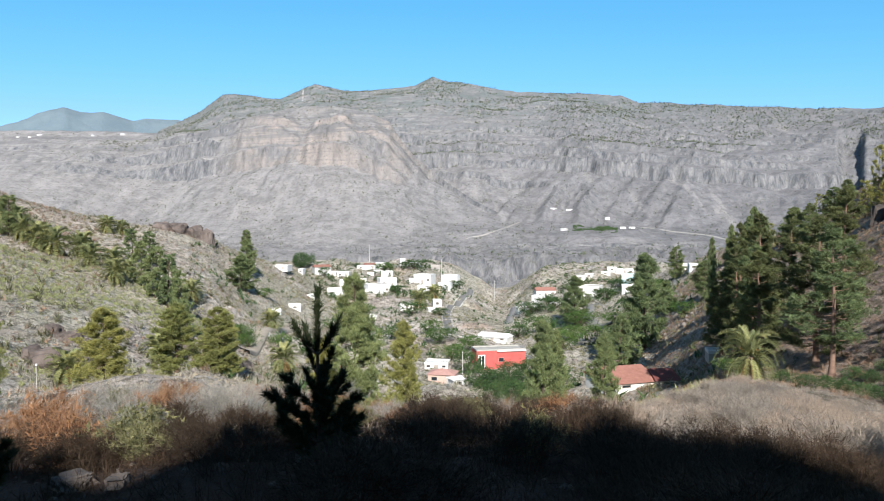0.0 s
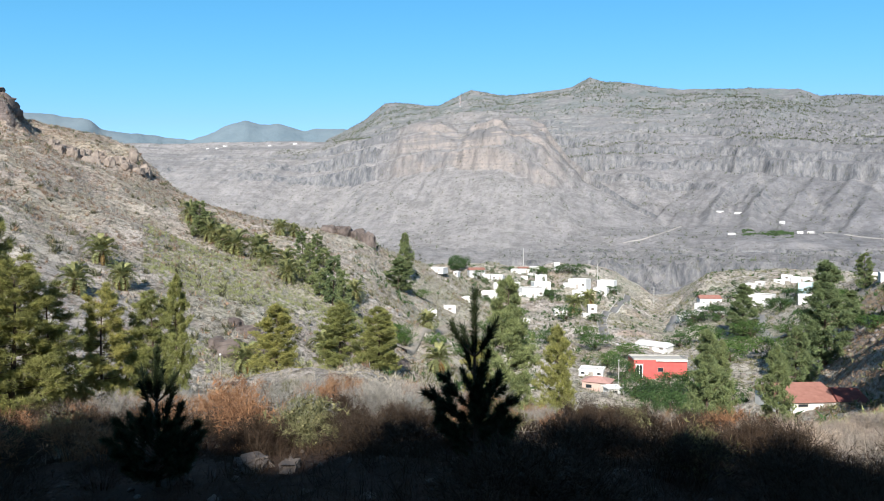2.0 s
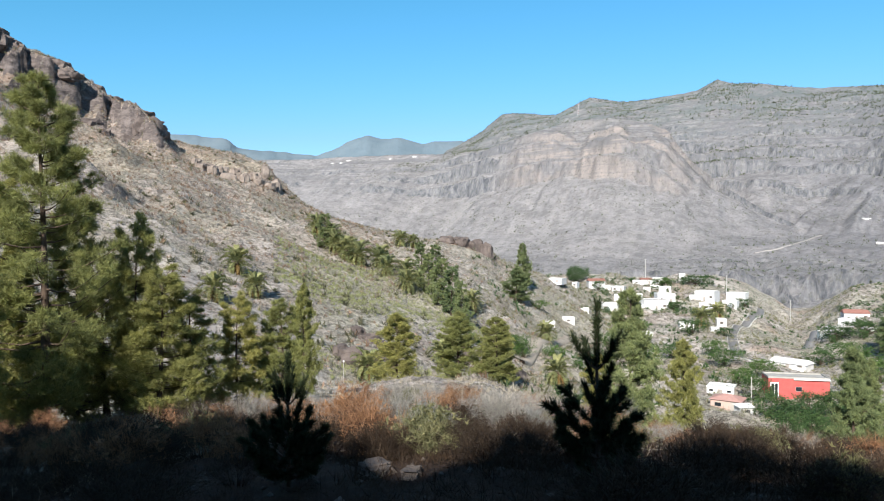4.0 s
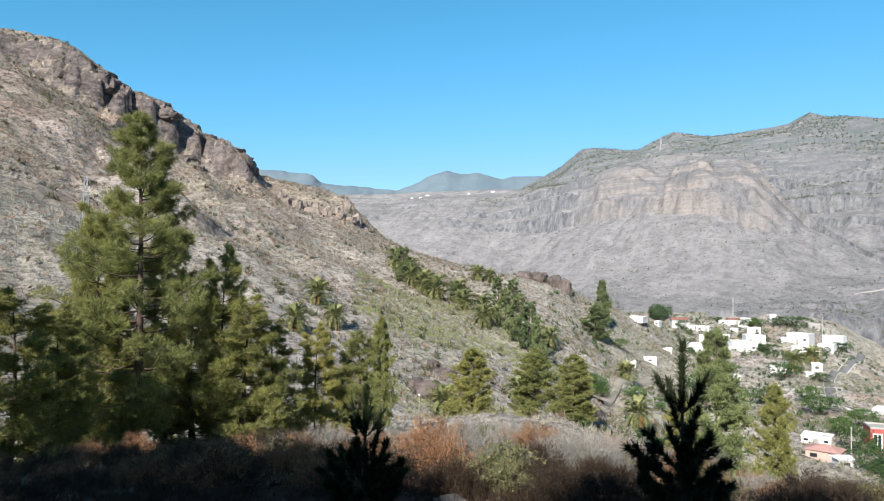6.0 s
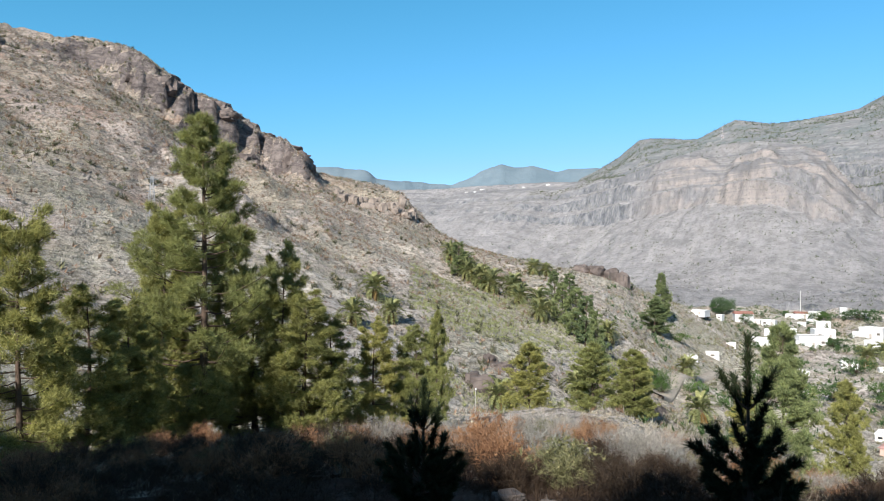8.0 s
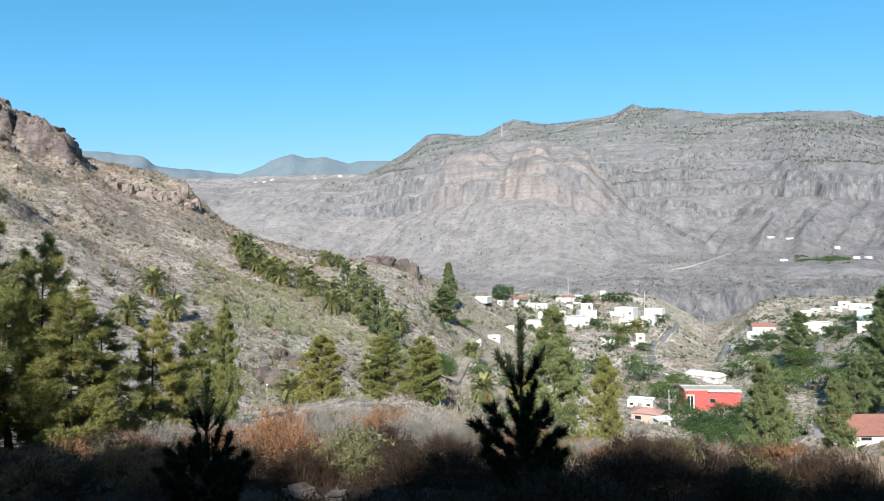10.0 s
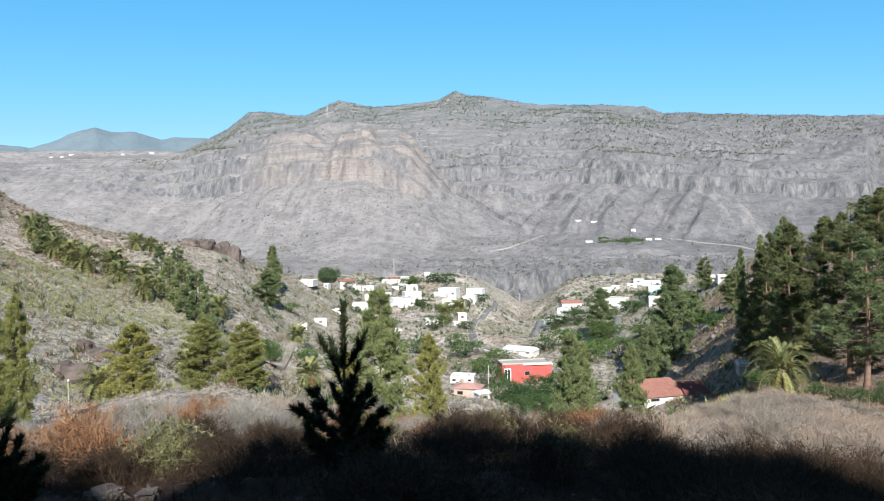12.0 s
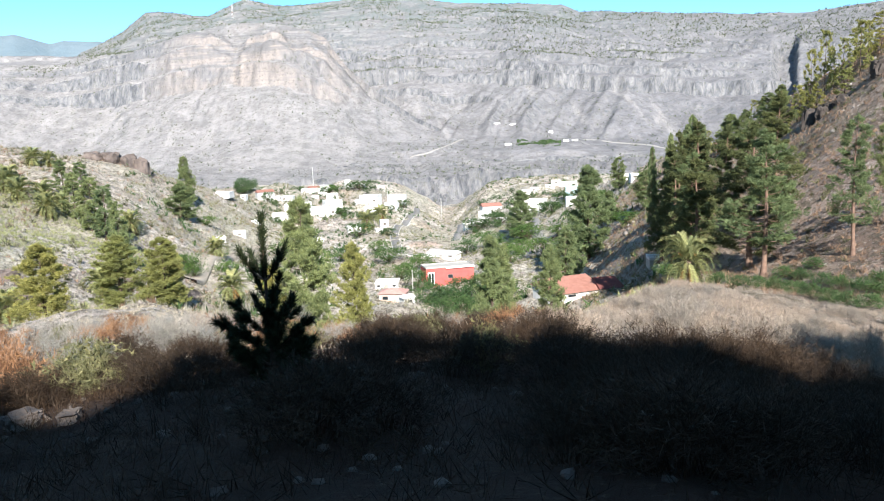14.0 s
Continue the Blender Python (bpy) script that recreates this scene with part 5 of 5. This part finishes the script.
SLOPE_HOUSES = [(-6.52, 384, 4.0, 3.7), (-4.42, 371, 9.0, 5.1), (-5.17, 360, 12.2, 5.5), (-1.65, 378, 10.1, 5.5), (-1.45, 370, 7.9, 3.7), (0.59, 393, 9.3, 5.1), (0.16, 374, 7.0, 4.0), (-8.12, 384, 4.0, 4.0), (-8.76, 361, 8.6, 4.3), (-7.85, 349, 5.0, 1.8), (-10.73, 327, 3.8, 1.3), (-12.03, 277, 4.7, 1.9), (-13.54, 255, 3.9, 1.3), (-0.39, 317, 3.9, 3.3), (-0.82, 310, 3.3, 2.0), (-5.74, 285, 3.2, 1.6)]
SPUR_HOUSES = [(6.73, 320, 5.4, 2.3), (7.34, 326, 5.9, 3.3), (7.80, 333, 5.4, 4.8), (9.20, 319, 4.6, 1.7), (11.93, 324, 9.7, 7.2), (11.30, 383, 4.5, 2.4), (11.96, 392, 4.3, 2.2), (13.26, 397, 4.9, 1.8), (13.77, 410, 5.4, 2.6), (14.76, 408, 10.0, 2.9), (15.18, 290, 6.2, 2.7), (19.38, 248, 2.4, 1.7), (19.98, 233, 2.7, 1.6)]
for k, (az, r, w, h) in enumerate(CREST_HOUSES + SLOPE_HOUSES + SPUR_HOUSES):
    house(az, r, w, 0.85 * h, turn=(k * 47 % 44) - 22)
for az, r, w, h in ((-9.77, 416, 9.5, 4.4), (-5.93, 429, 6.5, 2.9), (8.55, 354, 9.9, 3.0)):
    house(az, r, w, h, "gable", turn=12, label="white house with orange clay tile roof in village")
house(-0.61, 356, 5.4, 3.2, walls=CREAM, turn=-10, label="cream flat-roofed house among village gardens")
house(-2.91, 313, 5.8, 2.5, turn=8, bays=3, label="small white house with open terrace in village")
house(15.01, 320, 5.6, 4.3, walls=BLUEWALL, turn=-15, label="pale blue two-storey house in village")
house(-0.60, 434, 6.3, 3.0, walls=GREYWALL, turn=6, deep=4, label="low plain outbuilding at edge of village")
house(4.14, 231, 10.3, 1.1, "gable", turn=-22, deep=6, lid=WHITE, label="white shed with shallow pitched pale roof")
house(4.9, 187, 13.7, 4.6, walls=REDWALL, turn=16, deep=6, bays=1, lid=FLATROOF, label="red-walled house with grey flat roof and white doorway")
red_house = [ob for ob in scene.objects if ob.get("label", "").startswith("red-walled")][0]
bm = bmesh.new()
for x0, x1, z0, z1 in ((-6.4, -6.15, 0, 3.3), (-4.75, -4.5, 0, 3.3), (-6.4, -4.5, 3.3, 3.6), (-5.55, -5.35, 0, 3.3)):
    block(bm, x0, x1, -0.14, 0.02, z0, z1)
porch = part("doorway", bm, WHITE, red_house, "white doorway frame")
bm = bmesh.new()
block(bm, -6.15, -4.75, -0.06, 0.02, 0, 3.3)
part("pane", bm, GLASS, porch)
bm = bmesh.new()
block(bm, -1.2, 6.9, -0.5, -0.07, 4.35, 4.7)
part("canopy", bm, WHITE, red_house, "white fascia along roof edge")
house(-0.12, 160, 6.1, 2.1, "hip", PINK, 5, -12, "small salmon house with faded orange tile roof", 2, FADED)
house(1.41, 150, 2.6, 1.7, "gable", WHITE, 3, 25, "small white outhouse beside salmon house", 1, WHITE)
house(-0.5, 174, 5.9, 1.2, "flat", WHITE, 5, -8, "white house with orange trim behind salmon house", 3, WHITE)
house(15.8, 103, 7.0, 0.9, "gable", WHITE, 8.5, 34, "white bungalow with broad red clay tile roof", 2)
house(18.2, 105, 3.4, 0.7, "gable", CREAM, 6, 24, "low annexe with maroon tile roof beside bungalow", 1, DARKTILE)
house(21.9, 104, 2.8, 0.2, "flat", GREYWALL, 3, 10, "low grey shed with pale roof shaded by pines", 1, WHITE)
for az, r, w, h in ((9.96, 1102, 14, 3.6), (14.6, 1141, 11, 4), (15.3, 1150, 12, 3.2), (9.0, 1267, 22, 3), (10.4, 1262, 16, 3), (13.41, 1217, 10, 4), (-30.0, 1740, 13, 3.2), (-24.6, 1690, 12, 4), (-31.3, 1735, 9, 3), (-30.6, 1720, 8, 3), (-26.6, 1700, 7, 3)):
    house(az, r, 0.75 * w, 0.8 * h, deep=7, turn=5, label="distant white farm building on mountain terrace", bays=3)


# ---- roads, terrace, masts ----
def strip(name, route, wide, material, lift, label, category, offset=0.0):
    """A ribbon that follows the ground along (az, r) points."""
    pts = np.array([spot(a, r) for a, r in route])[:, :2]
    t = np.arange(len(pts))
    u = np.linspace(0, len(pts) - 1, len(pts) * 14)
    c = np.stack([np.interp(u, t, pts[:, k]) for k in (0, 1)], -1)
    for _ in range(80):
        c[1:-1] = (c[:-2] + 2 * c[1:-1] + c[2:]) / 4
    d = unit(np.gradient(c, axis=0))
    n = np.stack([-d[:, 1], d[:, 0]], -1)
    c = c + n * offset
    za, zb = height(*(c + n * wide / 2).T) + lift, height(*(c - n * wide / 2).T) + lift
    kernel = np.ones(9) / 9
    za, zb = (np.convolve(np.pad(z, 4, mode='edge'), kernel, 'valid') for z in (za, zb))
    mean = (za + zb) / 2
    za, zb = np.maximum(za, mean), np.maximum(zb, mean)
    rows = [np.c_[c + n * wide / 2, za - 1.2], np.c_[c + n * wide / 2, za], np.c_[c - n * wide / 2, zb], np.c_[c - n * wide / 2, zb - 1.2]]
    k = len(c)
    v = np.concatenate(rows)
    i = np.arange(k - 1)
    f = np.concatenate([np.stack([a * k + i, (a + 1) * k + i, (a + 1) * k + i + 1, a * k + i + 1], -1) for a in range(3)])
    return tagged(new(name, mesh_of(name, v, f, material)), label, category, kind="structure")


LANE = [(4.5, 236), (2.6, 238), (1.2, 239), (0.75, 243), (0.6, 252), (0.42, 272), (0.3, 291), (0.5, 316), (1.2, 338), (1.9, 356), (2.2, 380), (2.35, 405)]
strip("road", LANE, 3.2, ASPHALT, 0.25, "narrow asphalt road winding up to village", "road")
strip("kerb", LANE, 0.22, KERB, 0.4, "pale concrete kerb along the road", "kerb", 1.7)
strip("kerb", LANE, 0.22, KERB, 0.4, "pale concrete kerb along the road", "kerb", -1.7)
strip("road", [(13.6, 232), (12.4, 250), (11.6, 270), (12.5, 296), (11.5, 318)], 4.0, ASPHALT, 0.25, "asphalt lane climbing past white house", "road")
strip("road", [(5.3, 300), (5.7, 322), (6.0, 350)], 4.0, ASPHALT, 0.25, "asphalt lane dropping into gorge", "road")
strip("track", [(16.0, 1180), (19.0, 1120), (21.5, 1060), (22.6, 1010)], 6.0, PATH, 0.5, "pale dirt track down from terrace", "track")
strip("track", [(-16.1, 182), (-15.4, 196), (-14.6, 208), (-13.4, 232), (-12.0, 252), (-10.6, 274)], 3.4, TRACK, 0.3, "pale dirt lane between the pines and village", "track")
strip("track", [(1.9, 1042), (3.5, 1056), (4.6, 1090), (5.4, 1130), (6.3, 1214)], 3.4, PATH, 0.6, "pale footpath across the mountain foot", "track")
scrub("banana_field", 41, 2200, (10.7, 14.2, 1085, 1160), 0.05, 14, 6, 1.6, 1.1, LEAF, "green plantation on the mountain terrace", "field")


def lattice_mast(az, r, tall, wide, label, material=None, bands=False):
    root = new("lattice_mast")
    sides = [(-1, -1), (1, -1), (1, 1), (-1, 1)]
    for sx, sy in sides:
        s = np.linspace(0, 1, 3)
        v, f = tube(np.stack([sx * wide / 2 * (1 - 0.75 * s), sy * wide / 2 * (1 - 0.75 * s), tall * s], -1), np.full(3, 0.02 * wide + 0.04), 4)
        child("leg", mesh_of("mast_leg", v, f, material or METAL), root)
    for k in range(8):
        a, b = k / 8, (k + 1) / 8
        pieces = []
        for q in range(4):
            (x0, y0), (x1, y1) = sides[q], sides[(q + 1) % 4]
            wa, wb = wide / 2 * (1 - 0.75 * a), wide / 2 * (1 - 0.75 * b)
            pieces.append(tube(np.array([[x0 * wa, y0 * wa, tall * a], [x1 * wb, y1 * wb, tall * b]]), np.full(2, 0.012 * wide + 0.025), 3))
        v, f = joined(pieces)
        child("brace", mesh_of("mast_brace", v, f, RUSTY if bands and k % 2 else (material or METAL)), root)
    if not bands:
        for z in (0.72, 0.84, 0.95):
            v, f = tube(np.array([[-wide * 0.7, 0, tall * z], [wide * 0.7, 0, tall * z]]), np.full(2, 0.08), 4)
            child("arm", mesh_of("mast_arm", v, f, material or METAL), root)
    root.matrix_basis = Matrix.Translation(spot(az, r)) @ pose(0, 0, 0, 0, 0, 20 - az)
    return tagged(root, label, "mast", "masts")


def pole(az, r, tall, label, lamp=False, thick=0.11):
    root = new("utility_pole")
    v, f = tube(np.array([[0, 0, -0.3], [0, 0, tall * 0.5], [0, 0, tall]]), np.array([thick, thick * 0.85, thick * 0.7]), 8)
    child("shaft", mesh_of("pole_shaft", v, f, KERB), root)
    bm = bmesh.new()
    if lamp:
        block(bm, -0.12, 0.12, -0.5, 0.1, tall, tall + 0.18, 0.03)
        part("lamp_head", bm, WHITE, root)
    else:
        block(bm, -0.8, 0.8, -0.06, 0.06, tall - 0.6, tall - 0.46, 0.02)
        part("crossarm", bm, METAL, root)
    root.matrix_basis = Matrix.Translation(spot(az, r)) @ pose(0, 0, 0, 0, 0, -az)
    return tagged(root, label, "pole", "poles")


lattice_mast(-56.1, 148, 11, 1.6, "slim lattice power pylon on the hillside")
lattice_mast(-11.25, 2120, 38, 5, "red and white radio mast on the plateau", WHITE, True)
pole(-6.0, 446, 13, "tall grey utility pole behind village roofs", thick=0.22)
pole(4.34, 440, 12, "tall grey utility pole at head of gorge", thick=0.22)
pole(-0.05, 398, 12, "tall grey utility pole beside village house", thick=0.2)
pole(-30.5, 100, 3.0, "short street lamp pole with white head on slope", True, 0.05)
pole(1.7, 165, 6, "street lamp pole beside garden trees", True)
